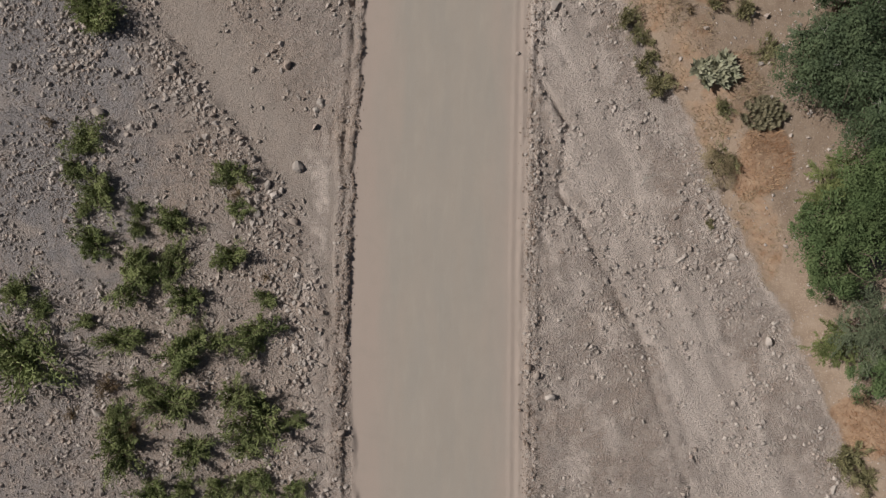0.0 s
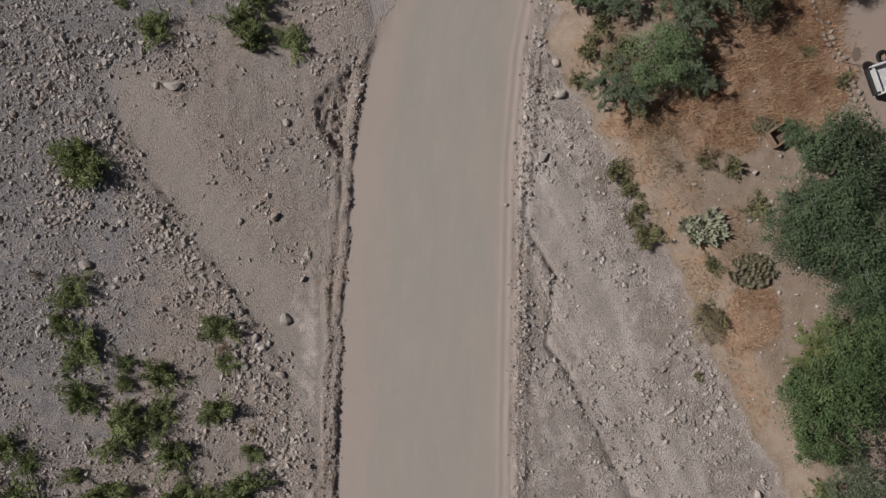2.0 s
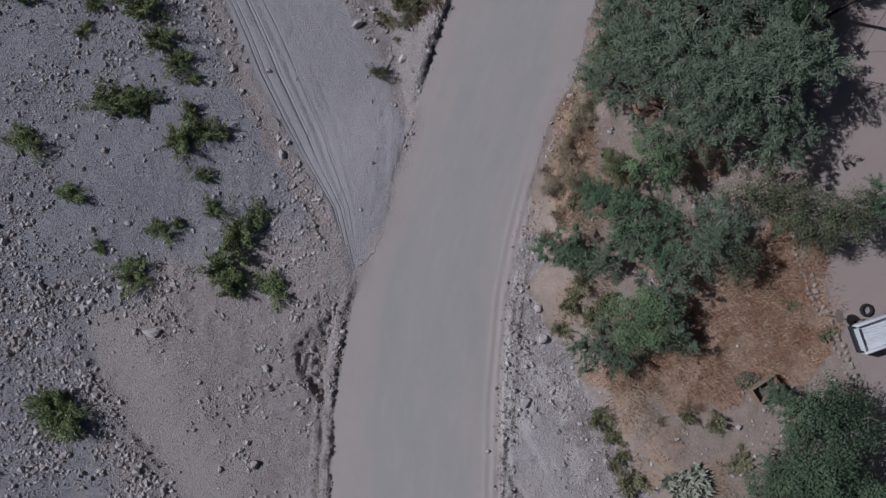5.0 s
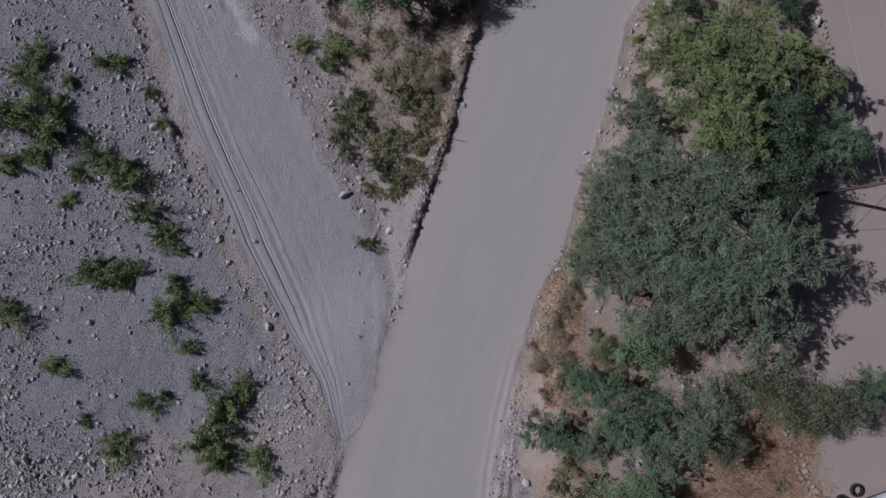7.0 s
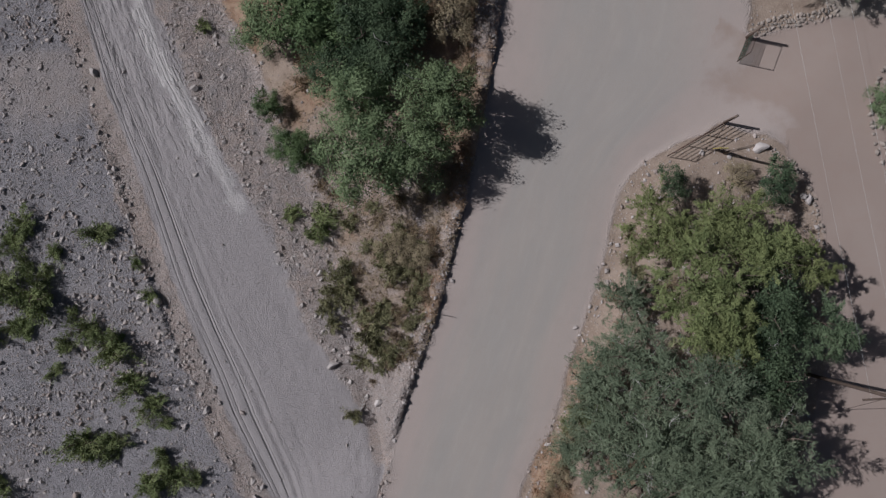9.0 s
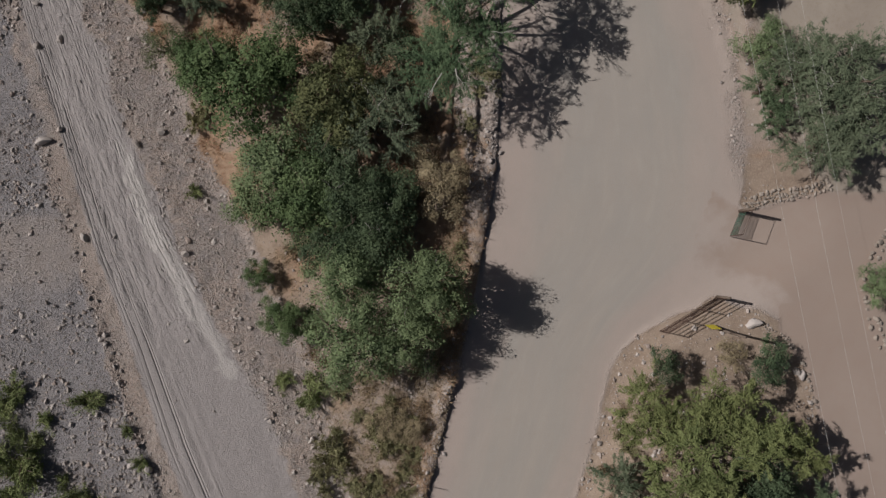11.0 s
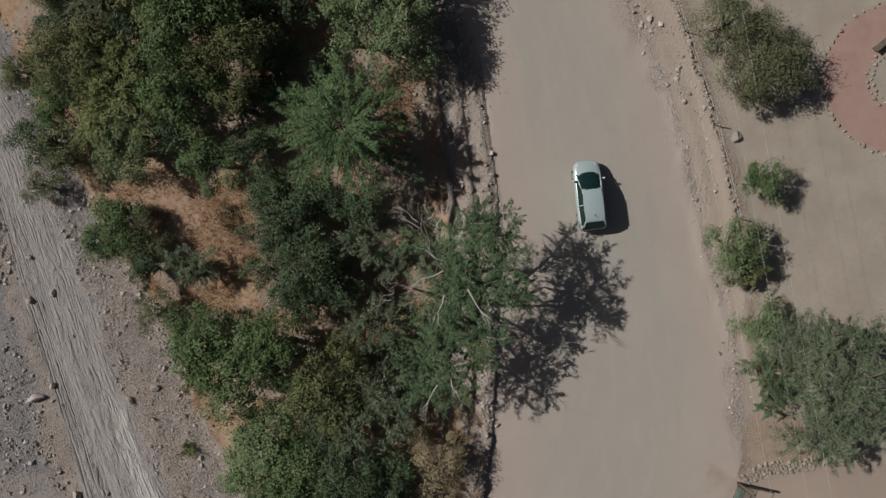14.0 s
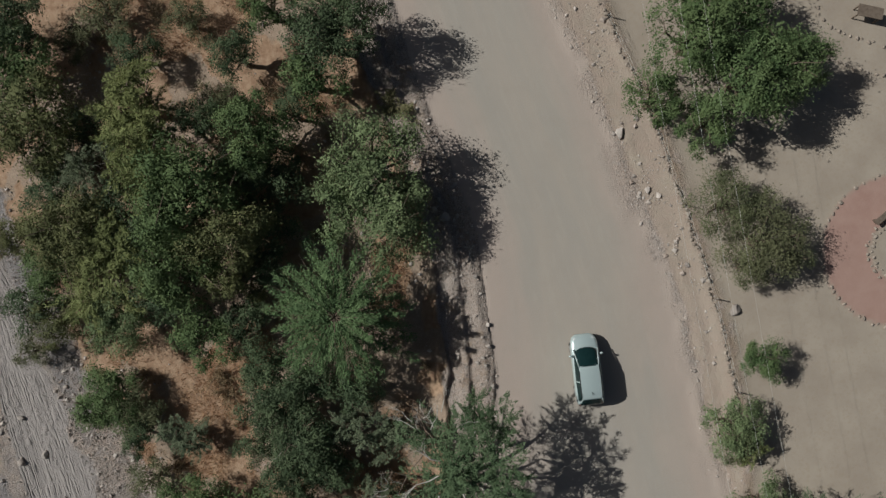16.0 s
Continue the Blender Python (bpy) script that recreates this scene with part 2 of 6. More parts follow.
def relief(x, y, z):
    """Bumps, ruts and ridges on top of the smooth land."""
    xl, xr = road_left(y), road_right(y)
    w = z
    u = (x - track_left(y)) / np.maximum(track_right(y) - track_left(y), 1.0)
    smooth = np.clip(w["road"] + w["yard"] + w["camp"], 0, 1)
    h = 0.2 * rough(x, y, 5.0, 2) * (1 - smooth) * (1 - 0.5 * w["wash"]) * (1 - w["track"])
    h = h + 0.12 * rough(x, y, 0.7, 2) * (1 - smooth) * (1 - 0.85 * w["wash"]) * (0.35 + w["stony"] * 0.65)
    h = h + 0.03 * rough(x, y, 3.0, 2) * smooth
    h = h + w["track"] * (0.012 * LAT.at(u * 12, y * 0.05) + 0.008 * np.abs(LAT.at(u * 26 + 9, y * 0.06)))
    for at, deep, wide in ((0.12, 0.06, 0.12), (0.2, 0.045, 0.1), (0.29, 0.06, 0.12), (0.36, 0.035, 0.1), (0.47, 0.02, 0.12)):
        d = (u - at - 0.03 * LAT.at(y * 0.12, at * 40)) * np.maximum(track_right(y) - track_left(y), 1.0)
        h = h - w["track"] * deep * (np.exp(-(d / wide) ** 2) - 0.6 * np.exp(-((d + 2.2 * wide) / wide) ** 2))
    h = h + w["track"] * ramp(y, 50, 58) * 0.3 * (np.abs(LAT.at(u * 7 + y * 0.22, y * 0.16)) + 0.5 * np.abs(LAT.at(u * 14 - y * 0.3 + 5, y * 0.2)) - 0.3)
    h = h + w["track"] * 0.3 * ramp(u, 0.72, 0.95) * rough(x, y, 0.4, 2) * (1 - ramp(y, 34, 40)) * 0.35
    broken = 0.55 + 0.9 * rough(x, y, 0.55, 2) + 0.5 * rough(x, y, 4.0, 2)
    jag = np.clip(0.8 + 0.8 * rough(x, y, 0.3, 2) + 0.6 * rough(x, y, 2.0, 2), 0.2, 1.4)
    for way, tall, last in ((scarp(y), 0.2, 25), (back_scarp(y), 0.12, 17.5)):
        d = x - way - 0.2 * rough(x * 0, y, 1.0, 2)
        h = h + (1 - ramp(y, last - 2, last)) * tall * jag * ramp(d, -0.55, -0.15) * (1 - ramp(d, 0.0, 0.28))
    for off, tall, wide in ((0.15, 0.11, 0.2), (0.6, 0.12, 0.25), (-0.45, 0.05, 0.16), (-1.0, 0.03, 0.14)):
        h = h + (1 - ramp(y, 28, 34)) * tall * jag * np.exp(-((x - xr - off) / wide) ** 2)
    cut = track_left(y) - 1.3 - 0.5 * LAT.at(y * 0.2, 3)
    h = h + ramp(y, 26, 31) * (1 - ramp(y, 50, 56)) * (0.5 * ramp(cut - x, -0.03, 0.12) * (1 - ramp(cut - x, 0.4, 3.0)) * (0.6 + 1.2 * np.clip(rough(x * 0, y, 5.0, 2), -0.4, 0.5)) + 0.1 * np.clip(broken, 0, 1) * np.exp(-((x - track_left(y) + 0.1) / 0.3) ** 2))
    n = 0.5 * rough(x, y, 0.8, 2)
    inside = np.minimum(np.minimum(x + 7.6, scarp(y) - 0.45 - x), np.minimum((x - y) * 0.707 + 19.95, (x + y) * 0.55 - 6.1))
    inside = np.minimum(inside, y - 17.0) + 0.6 * n
    fall = np.clip(np.minimum(x + 7.6, (x - y) * 0.707 + 19.95), 0, 1.6)
    h = h + (0.35 * rough(x, y, 0.4, 2) - 0.12 - 0.3 * fall) * ramp(inside, 0.0, 0.3)
    off = x - wash_line(y) + 0.8 * rough(x, y, 2.2)
    h = h + 0.2 * (y < 32) * ramp(off, -7, -3.4) * (1 - ramp(off, -2.75, -2.35)) * (0.6 + rough(x, y, 2.0, 2))
    h = h - (y < 15) * 0.3 * np.exp(-((x - gully(y) - 0.5 * rough(x, y, 2.5, 2)) / 0.22) ** 2) * (0.75 + np.clip(1.6 * rough(x, y, 3.0, 2), -0.4, 0.4))
    late = ramp(y, 66, 72)
    for off, tall in ((0.4, 0.09), (1.45, 0.3), (2.9, 0.36)):
        d = x - xl + off - 0.22 * rough(x * 0, y + 9 * off, 1.2, 2)
        h = h + ramp(y, 60, 68) * tall * np.clip(jag, 0.5, 1.3) * ramp(d, -0.9, -0.1) * (1 - ramp(d, 0.0, 0.1))
    for off, tall, wide in ((0.2, 0.08, 0.25), (1.1, 0.1, 0.2)):
        h = h + late * tall * np.clip(broken + 0.2, 0.1, 1.3) * np.exp(-((x - xr - off) / wide) ** 2)
    h = h + late * 0.12 * np.exp(-((x - fence_line(y) + 0.15) / 0.3) ** 2)
    h = h + late * 0.12 * LAT.at((x - xr) * 1.6, y * 0.12) * ramp(x - xr, -0.3, 0.5) * (1 - ramp(x - fence_line(y), -0.6, 0.2))
    return h


def ground_z(x, y):
    x, y = np.asarray(x, float), np.asarray(y, float)
    return height(x, y) + relief(x, y, zones(x, y))

# ---- materials ----
class Graph:
    """Short hand for node trees."""

    def __init__(self, name):
        self.mat = bpy.data.materials.new(name)
        self.mat.use_nodes = True
        self.nodes, self.links = self.mat.node_tree.nodes, self.mat.node_tree.links
        self.shader = self.nodes["Principled BSDF"]

    def put(self, socket, value):
        if hasattr(value, "is_output"):
            self.links.new(value, socket)
        elif isinstance(value, tuple) and len(value) == 3 and socket.type == "RGBA":
            socket.default_value = (*value, 1)
        else:
            socket.default_value = value

    def node(self, kind, **inputs):
        n = self.nodes.new(kind)
        for key, value in inputs.items():
            self.put(n.inputs[key], value)
        return n

    def math(self, op, a, b=0.0, clamp=False):
        n = self.nodes.new("ShaderNodeMath")
        n.operation, n.use_clamp = op, clamp
        self.put(n.inputs[0], a), self.put(n.inputs[1], b)
        return n.outputs[0]

    def mix(self, f, a, b, blend="MIX"):
        n = self.nodes.new("ShaderNodeMix")
        n.data_type, n.blend_type = "RGBA", blend
        self.put(n.inputs[0], f), self.put(n.inputs[6], a), self.put(n.inputs[7], b)
        return n.outputs[2]

    def noise(self, where, scale, detail=3.0, rough=0.6):
        n = self.nodes.new("ShaderNodeTexNoise")
        self.put(n.inputs["Vector"], where)
        n.inputs["Scale"].default_value, n.inputs["Detail"].default_value, n.inputs["Roughness"].default_value = scale, detail, rough
        return n.outputs["Fac"]

    def span(self, v, a, b, c=0.0, d=1.0):
        n = self.nodes.new("ShaderNodeMapRange")
        self.put(n.inputs["Value"], v)
        for key, value in (("From Min", a), ("From Max", b), ("To Min", c), ("To Max", d)):
            n.inputs[key].default_value = value
        return n.outputs["Result"]

    def coords(self, which="Object"):
        return self.nodes.new("ShaderNodeTexCoord").outputs[which]

    def done(self, color, rough=0.85, bump=None, strength=0.3, distance=0.02, metal=0.0):
        self.put(self.shader.inputs["Base Color"], color)
        self.put(self.shader.inputs["Roughness"], rough)
        self.put(self.shader.inputs["Metallic"], metal)
        self.shader.inputs["Specular IOR Level"].default_value = 0.15 if rough > 0.55 else 0.5
        if bump is not None:
            b = self.node("ShaderNodeBump", Height=bump, Strength=strength, Distance=distance)
            self.links.new(b.outputs[0], self.shader.inputs["Normal"])
        return self.mat


def ground_material():
    g = Graph("valley_ground")
    p = g.nodes.new("ShaderNodeNewGeometry").outputs["Position"]

    def zone(name):
        a = g.nodes.new("ShaderNodeAttribute")
        a.attribute_name = name
        s = g.nodes.new("ShaderNodeSeparateColor")
        g.links.new(a.outputs["Color"], s.inputs[0])
        return s.outputs

    road, track, soil = zone("zone_a")
    grass, yard, camp = zone("zone_b")
    red, pale, wash = zone("zone_c")
    across, along, bed_dark = zone("zone_d")
    big, mid, fine = g.noise(p, 0.16, 3), g.noise(p, 1.1, 4), g.noise(p, 14.0, 3, 0.7)
    edge = g.span(mid, 0.3, 0.7, -0.28, 0.28)

    def soften(m, amount=1.0):
        return g.span(g.math("ADD", m, g.math("MULTIPLY", edge, amount)), 0.32, 0.68)

    cells = g.nodes.new("ShaderNodeTexVoronoi")
    cells.inputs["Scale"].default_value = 7.0
    g.links.new(p, cells.inputs["Vector"])
    pebbles = g.nodes.new("ShaderNodeTexVoronoi")
    pebbles.inputs["Scale"].default_value = 16.0
    g.links.new(p, pebbles.inputs["Vector"])
    tone = g.nodes.new("ShaderNodeSeparateColor")
    g.links.new(cells.outputs["Color"], tone.inputs[0])
    tone2 = g.nodes.new("ShaderNodeSeparateColor")
    g.links.new(pebbles.outputs["Color"], tone2.inputs[0])
    # river gravel: grey and pinkish stones in dust
    gravel = g.mix(g.span(big, 0.35, 0.65), (0.475, 0.375, 0.315), (0.43, 0.365, 0.33))
    gravel = g.mix(g.math("MULTIPLY", g.span(tone.outputs[0], 0.55, 1.0), 0.65), gravel, (0.40, 0.36, 0.33))
    gravel = g.mix(g.math("MULTIPLY", g.span(tone2.outputs[1], 0.5, 1.0), 0.65), gravel, (0.16, 0.135, 0.12))
    gravel = g.mix(g.math("MULTIPLY", g.span(mid, 0.45, 0.7), 0.45), gravel, (0.34, 0.28, 0.235))
    gravel = g.mix(g.math("MULTIPLY", soften(bed_dark, 0.6), 0.88), gravel, g.mix(tone.outputs[1], (0.205, 0.19, 0.192), (0.355, 0.33, 0.332)))
    speck = g.noise(p, 15.0, 4, 0.75)
    gravel = g.mix(g.math("MULTIPLY", g.span(speck, 0.5, 0.66), 0.45), gravel, (0.44, 0.385, 0.34))
    gravel = g.mix(g.math("MULTIPLY", g.span(speck, 0.46, 0.32), 0.5), gravel, (0.13, 0.11, 0.10))
    gravel = g.mix(g.math("MULTIPLY", soften(bed_dark, 0.6), 0.36), gravel, (0.292, 0.28, 0.287))
    color = g.mix(g.math("MULTIPLY", wash, 0.85), gravel, g.mix(g.span(mid, 0.35, 0.65), (0.335, 0.29, 0.257), (0.385, 0.323, 0.282)))
    spread = g.nodes.new("ShaderNodeVectorRotate")
    spread.rotation_type, spread.inputs["Angle"].default_value = "Z_AXIS", -0.41
    g.links.new(p, spread.inputs["Vector"])
    flow = g.nodes.new("ShaderNodeMapping")
    flow.inputs["Scale"].default_value = (1.0, 0.13, 1.0)
    g.links.new(spread.outputs[0], flow.inputs["Vector"])
    braids = g.noise(flow.outputs[0], 0.8, 4, 0.62)
    flood = g.mix(g.span(braids, 0.38, 0.62), (0.485, 0.418, 0.378), (0.74, 0.642, 0.585))
    color = g.mix(g.math("MULTIPLY", soften(pale), 0.72), color, flood)
    sand = g.mix(g.span(mid, 0.3, 0.7), (0.268, 0.2, 0.15), (0.345, 0.27, 0.21))
    sand = g.mix(g.math("MULTIPLY", g.span(tone2.outputs[0], 0.7, 1.0), 0.5), sand, (0.45, 0.36, 0.28))
    color = g.mix(soften(soil), color, sand)
    straw = g.mix(g.span(g.noise(p, 2.4, 4), 0.35, 0.65), (0.265, 0.168, 0.11), (0.385, 0.273, 0.188))
    color = g.mix(soften(grass), color, straw)
    # tracks and roads: dust with streaks that run along the way
    way = g.node("ShaderNodeCombineXYZ", X=g.math("MULTIPLY", across, 9.0), Y=g.math("MULTIPLY", along, 3.0)).outputs[0]
    streak, thin = g.noise(way, 1.0, 2, 0.5), g.noise(way, 2.6, 3, 0.6)
    lane = g.mix(g.span(streak, 0.35, 0.65), (0.365, 0.33, 0.293), (0.385, 0.34, 0.297))
    lane = g.mix(g.math("MULTIPLY", g.span(thin, 0.5, 0.75), 0.35), lane, (0.43, 0.385, 0.336))
    middle = g.math("ABSOLUTE", g.math("SUBTRACT", across, 0.52))
    lane = g.mix(g.span(g.math("ADD", middle, g.span(streak, 0.3, 0.7, -0.05, 0.05)), 0.22, 0.42, 0.0, 0.75), lane, (0.425, 0.345, 0.302))
    lane = g.mix(g.math("MULTIPLY", g.span(mid, 0.5, 0.75), 0.3), lane, (0.345, 0.305, 0.262))
    dust = g.mix(g.span(thin, 0.3, 0.7), (0.312, 0.28, 0.268), (0.342, 0.308, 0.296))
    dust = g.mix(g.math("MULTIPLY", g.span(tone2.outputs[0], 0.6, 1.0), 0.3), dust, (0.42, 0.38, 0.34))
    color = g.mix(soften(track), color, dust)
    color = g.mix(g.math("MULTIPLY", g.math("MULTIPLY", soften(pale), track), 0.8), color, (0.5, 0.458, 0.43))
    color = g.mix(soften(road, 0.5), color, lane)
    court = g.mix(g.span(big, 0.3, 0.7), (0.338, 0.264, 0.219), (0.366, 0.292, 0.245))
    color = g.mix(soften(yard, 0.4), color, g.mix(g.math("MULTIPLY", g.span(mid, 0.45, 0.7), 0.3), court, (0.34, 0.25, 0.205)))
    meadow = g.mix(g.span(g.noise(p, 0.5, 4), 0.35, 0.65), (0.332, 0.28, 0.231), (0.38, 0.326, 0.27))
    color = g.mix(soften(camp, 0.6), color, g.mix(g.math("MULTIPLY", g.span(tone.outputs[2], 0.7, 1.0), 0.25), meadow, (0.30, 0.235, 0.17)))
    color = g.mix(red, color, g.mix(g.span(mid, 0.3, 0.7), (0.345, 0.22, 0.185), (0.39, 0.262, 0.222)))
    color = g.mix(g.math("MULTIPLY", g.span(fine, 0.35, 0.7), 0.22), color, (0.5, 0.42, 0.35), "OVERLAY")
    flat = g.math("MAXIMUM", g.math("MAXIMUM", road, yard), g.math("MAXIMUM", camp, g.math("MULTIPLY", track, 0.6)))
    bed = g.math("ADD", g.math("MULTIPLY", g.math("SUBTRACT", 0.5, cells.outputs["Distance"]), 0.8), g.math("MULTIPLY", g.math("SUBTRACT", 0.5, pebbles.outputs["Distance"]), 0.6))
    flat = g.math("MAXIMUM", flat, g.math("MULTIPLY", g.math("MAXIMUM", soil, g.math("MULTIPLY", wash, 0.6)), 0.85))
    bump = g.math("ADD", g.math("MULTIPLY", bed, g.span(flat, 0.0, 1.0, 0.45, 0.03)), g.math("MULTIPLY", fine, g.span(flat, 0.0, 1.0, 1.5, 0.1)))
    bump = g.math("ADD", bump, g.math("MULTIPLY", g.math("MULTIPLY", track, g.span(thin, 0.3, 0.7)), 0.05))
    wander = g.span(g.noise(g.node("ShaderNodeCombineXYZ", X=2.0, Y=g.math("MULTIPLY", along, 1.6)).outputs[0], 1.0, 1), 0.3, 0.7, -0.025, 0.025)
    for at, wide, deep in ((0.13, 0.018, 0.9), (0.19, 0.012, 0.7), (0.33, 0.022, 1.0), (0.37, 0.012, 0.7), (0.55, 0.016, 0.4)):
        rut = g.math("ABSOLUTE", g.math("SUBTRACT", g.math("ADD", across, wander), at))
        rut = g.math("MULTIPLY", g.span(rut, 0.0, wide, deep, 0.0), g.span(g.noise(way, 0.35 + at, 2), 0.35, 0.55))
        bump = g.math("SUBTRACT", bump, g.math("MULTIPLY", rut, track))
    braided = g.node("ShaderNodeCombineXYZ", X=g.math("MULTIPLY", across, 7.5), Y=g.math("MULTIPLY", along, 6.5)).outputs[0]
    braid = g.math("ABSOLUTE", g.math("SUBTRACT", g.noise(braided, 1.0, 2, 0.5), 0.5))
    bump = g.math("ADD", bump, g.math("MULTIPLY", g.math("MULTIPLY", track, g.span(along, 2.55, 2.95)), g.math("MULTIPLY", g.span(braid, 0.0, 0.12, 0.0, 0.85), g.span(mid, 0.38, 0.6))))
    return g.done(color, 0.93, bump, 1.0, 0.095)


def leaf_material(name, low, high, dry, through_light=0.13):
    """Leaves: tone differs from plant to plant, from spray to spray and from leaf to leaf."""
    g = Graph(name)
    info, geo = g.nodes.new("ShaderNodeObjectInfo"), g.nodes.new("ShaderNodeNewGeometry")
    spray = g.noise(geo.outputs["Position"], 0.9, 3)
    color = g.mix(g.span(spray, 0.35, 0.65), low, high)
    color = g.mix(g.math("MULTIPLY", g.span(geo.outputs["Random Per Island"], 0.4, 1.0), 0.15), color, tuple(min(1, v * 1.5) for v in high))
    color = g.mix(g.math("MULTIPLY", g.span(g.math("FRACT", g.math("MULTIPLY", geo.outputs["Random Per Island"], 7.3)), 0.75, 1.0), 0.16), color, dry)
    color = g.mix(g.math("MULTIPLY", info.outputs["Random"], 0.14), color, dry)
    g.done(color, 0.6)
    g.shader.inputs["Specular IOR Level"].default_value = 0.08
    glow = g.node("ShaderNodeBsdfTranslucent", Color=color)
    both = g.nodes.new("ShaderNodeMixShader")
    both.inputs[0].default_value = through_light
    g.links.new(g.shader.outputs[0], both.inputs[1]), g.links.new(glow.outputs[0], both.inputs[2])
    g.links.new(both.outputs[0], g.nodes["Material Output"].inputs[0])
    return g.mat


def plain(name, a, b, scale=4.0, rough=0.8, metal=0.0, bump=0.25, distance=0.01, vary=0.0):
    g = Graph(name)
    where = g.coords()
    n = g.noise(where, scale, 4, 0.65)
    color = g.mix(g.span(n, 0.3, 0.7), a, b)
    color = g.mix(g.math("MULTIPLY", g.span(g.noise(where, scale * 7, 3, 0.7), 0.4, 0.75), 0.25), color, tuple(v * 0.6 for v in a))
    if vary:
        info = g.nodes.new("ShaderNodeObjectInfo")
        color = g.mix(g.math("MULTIPLY", info.outputs["Random"], vary), color, tuple(v * 0.55 for v in a))
    return g.done(color, rough, n, bump, distance, metal)


def stone_material(name, spread):
    g = Graph(name)
    geo, info = g.nodes.new("ShaderNodeNewGeometry"), g.nodes.new("ShaderNodeObjectInfo")
    pick = geo.outputs["Random Per Island"] if spread == "island" else info.outputs["Random"]
    n = g.noise(geo.outputs["Position"], 6.0, 4, 0.7)
    color = g.mix(pick, (0.26, 0.226, 0.205), (0.55, 0.484, 0.44))
    color = g.mix(g.math("MULTIPLY", g.span(g.math("FRACT", g.math("MULTIPLY", pick, 5.7)), 0.6, 1.0), 0.6), color, (0.36, 0.26, 0.205))
    color = g.mix(g.math("MULTIPLY", g.span(n, 0.4, 0.7), 0.35), color, (0.45, 0.39, 0.33))
    return g.done(color, 0.9, n, 0.5, 0.02)


GROUND = ground_material()
LEAF = {
    "grey": leaf_material("grey_green_leaves", (0.108, 0.138, 0.084), (0.198, 0.232, 0.145), (0.18, 0.16, 0.095)),
    "green": leaf_material("green_leaves", (0.076, 0.117, 0.05), (0.15, 0.2, 0.086), (0.12, 0.14, 0.055)),
    "yellow": leaf_material("yellow_green_leaves", (0.13, 0.156, 0.062), (0.242, 0.27, 0.11), (0.24, 0.19, 0.07)),
    "dark": leaf_material("dark_green_leaves", (0.062, 0.09, 0.05), (0.124, 0.164, 0.086), (0.09, 0.09, 0.05)),
    "shrub": leaf_material("shrub_leaves", (0.145, 0.182, 0.072), (0.285, 0.318, 0.135), (0.22, 0.185, 0.11)),
    "sparse": leaf_material("sparse_leaves", (0.078, 0.125, 0.064), (0.15, 0.21, 0.11), (0.15, 0.15, 0.09)),
    "sage": leaf_material("sage_leaves", (0.088, 0.128, 0.068), (0.165, 0.214, 0.115), (0.17, 0.16, 0.10)),
    "yellow_olive": leaf_material("olive_green_leaves", (0.092, 0.108, 0.05), (0.182, 0.19, 0.084), (0.2, 0.16, 0.08)),
    "bright": leaf_material("light_green_leaves", (0.122, 0.167, 0.08), (0.225, 0.28, 0.138), (0.18, 0.19, 0.1)),
    "olive": leaf_material("olive_leaves", (0.178, 0.176, 0.088), (0.292, 0.275, 0.145), (0.28, 0.21, 0.12)),
    "fan": leaf_material("feathery_leaves", (0.085, 0.145, 0.065), (0.165, 0.245, 0.11), (0.17, 0.18, 0.09)),
    "brown": leaf_material("brownish_leaves", (0.092, 0.104, 0.055), (0.165, 0.175, 0.094), (0.18, 0.14, 0.08)),
    "tan": leaf_material("tan_leaves", (0.26, 0.205, 0.125), (0.4, 0.325, 0.205), (0.24, 0.21, 0.12)),
    "dry": leaf_material("withered_leaves", (0.21, 0.148, 0.088), (0.32, 0.236, 0.145), (0.22, 0.21, 0.12)),
}
STRAW = leaf_material("straw", (0.31, 0.165, 0.09), (0.5, 0.335, 0.21), (0.50, 0.38, 0.26))
PALE_STRAW = leaf_material("pale_straw", (0.27, 0.20, 0.125), (0.39, 0.31, 0.21), (0.33, 0.30, 0.19))
AGAVE = leaf_material("agave_leaf", (0.125, 0.118, 0.072), (0.235, 0.21, 0.135), (0.29, 0.23, 0.15), through_light=0.1)
PALE_AGAVE = leaf_material("pale_agave_leaf", (0.24, 0.245, 0.165), (0.4, 0.4, 0.29), (0.38, 0.32, 0.2), through_light=0.08)
BARK = plain("bark", (0.13, 0.095, 0.07), (0.20, 0.155, 0.12), 6.0)
DEADWOOD = plain("bleached_wood", (0.42, 0.38, 0.34), (0.56, 0.52, 0.47), 5.0)
STONE = stone_material("river_stone", "object")
CLOD = plain("dry_clods", (0.20, 0.15, 0.12), (0.33, 0.26, 0.215), 5.0)
PEBBLE = stone_material("river_pebbles", "island")
WALLSTONE = plain("pale_field_stone", (0.31, 0.255, 0.21), (0.46, 0.39, 0.33), 5.0, vary=0.6)
TIMBER = plain("weathered_timber", (0.12, 0.09, 0.07), (0.21, 0.165, 0.13), 7.0)
RUST = plain("rusty_pipe", (0.075, 0.045, 0.035), (0.13, 0.085, 0.065), 9.0, 0.7, 0.3)
GREEN_PAINT = plain("green_gate_paint", (0.025, 0.20, 0.13), (0.05, 0.27, 0.18), 6.0, 0.5)
YELLOW = plain("yellow_plastic", (0.75, 0.62, 0.03), (0.85, 0.72, 0.05), 5.0, 0.5)
WIRE = plain("aluminium_wire", (0.60, 0.58, 0.54), (0.7, 0.68, 0.64), 3.0, 0.5, 0.0)
BOARDS = plain("weathered_boards", (0.23, 0.15, 0.105), (0.36, 0.255, 0.18), 6.0)
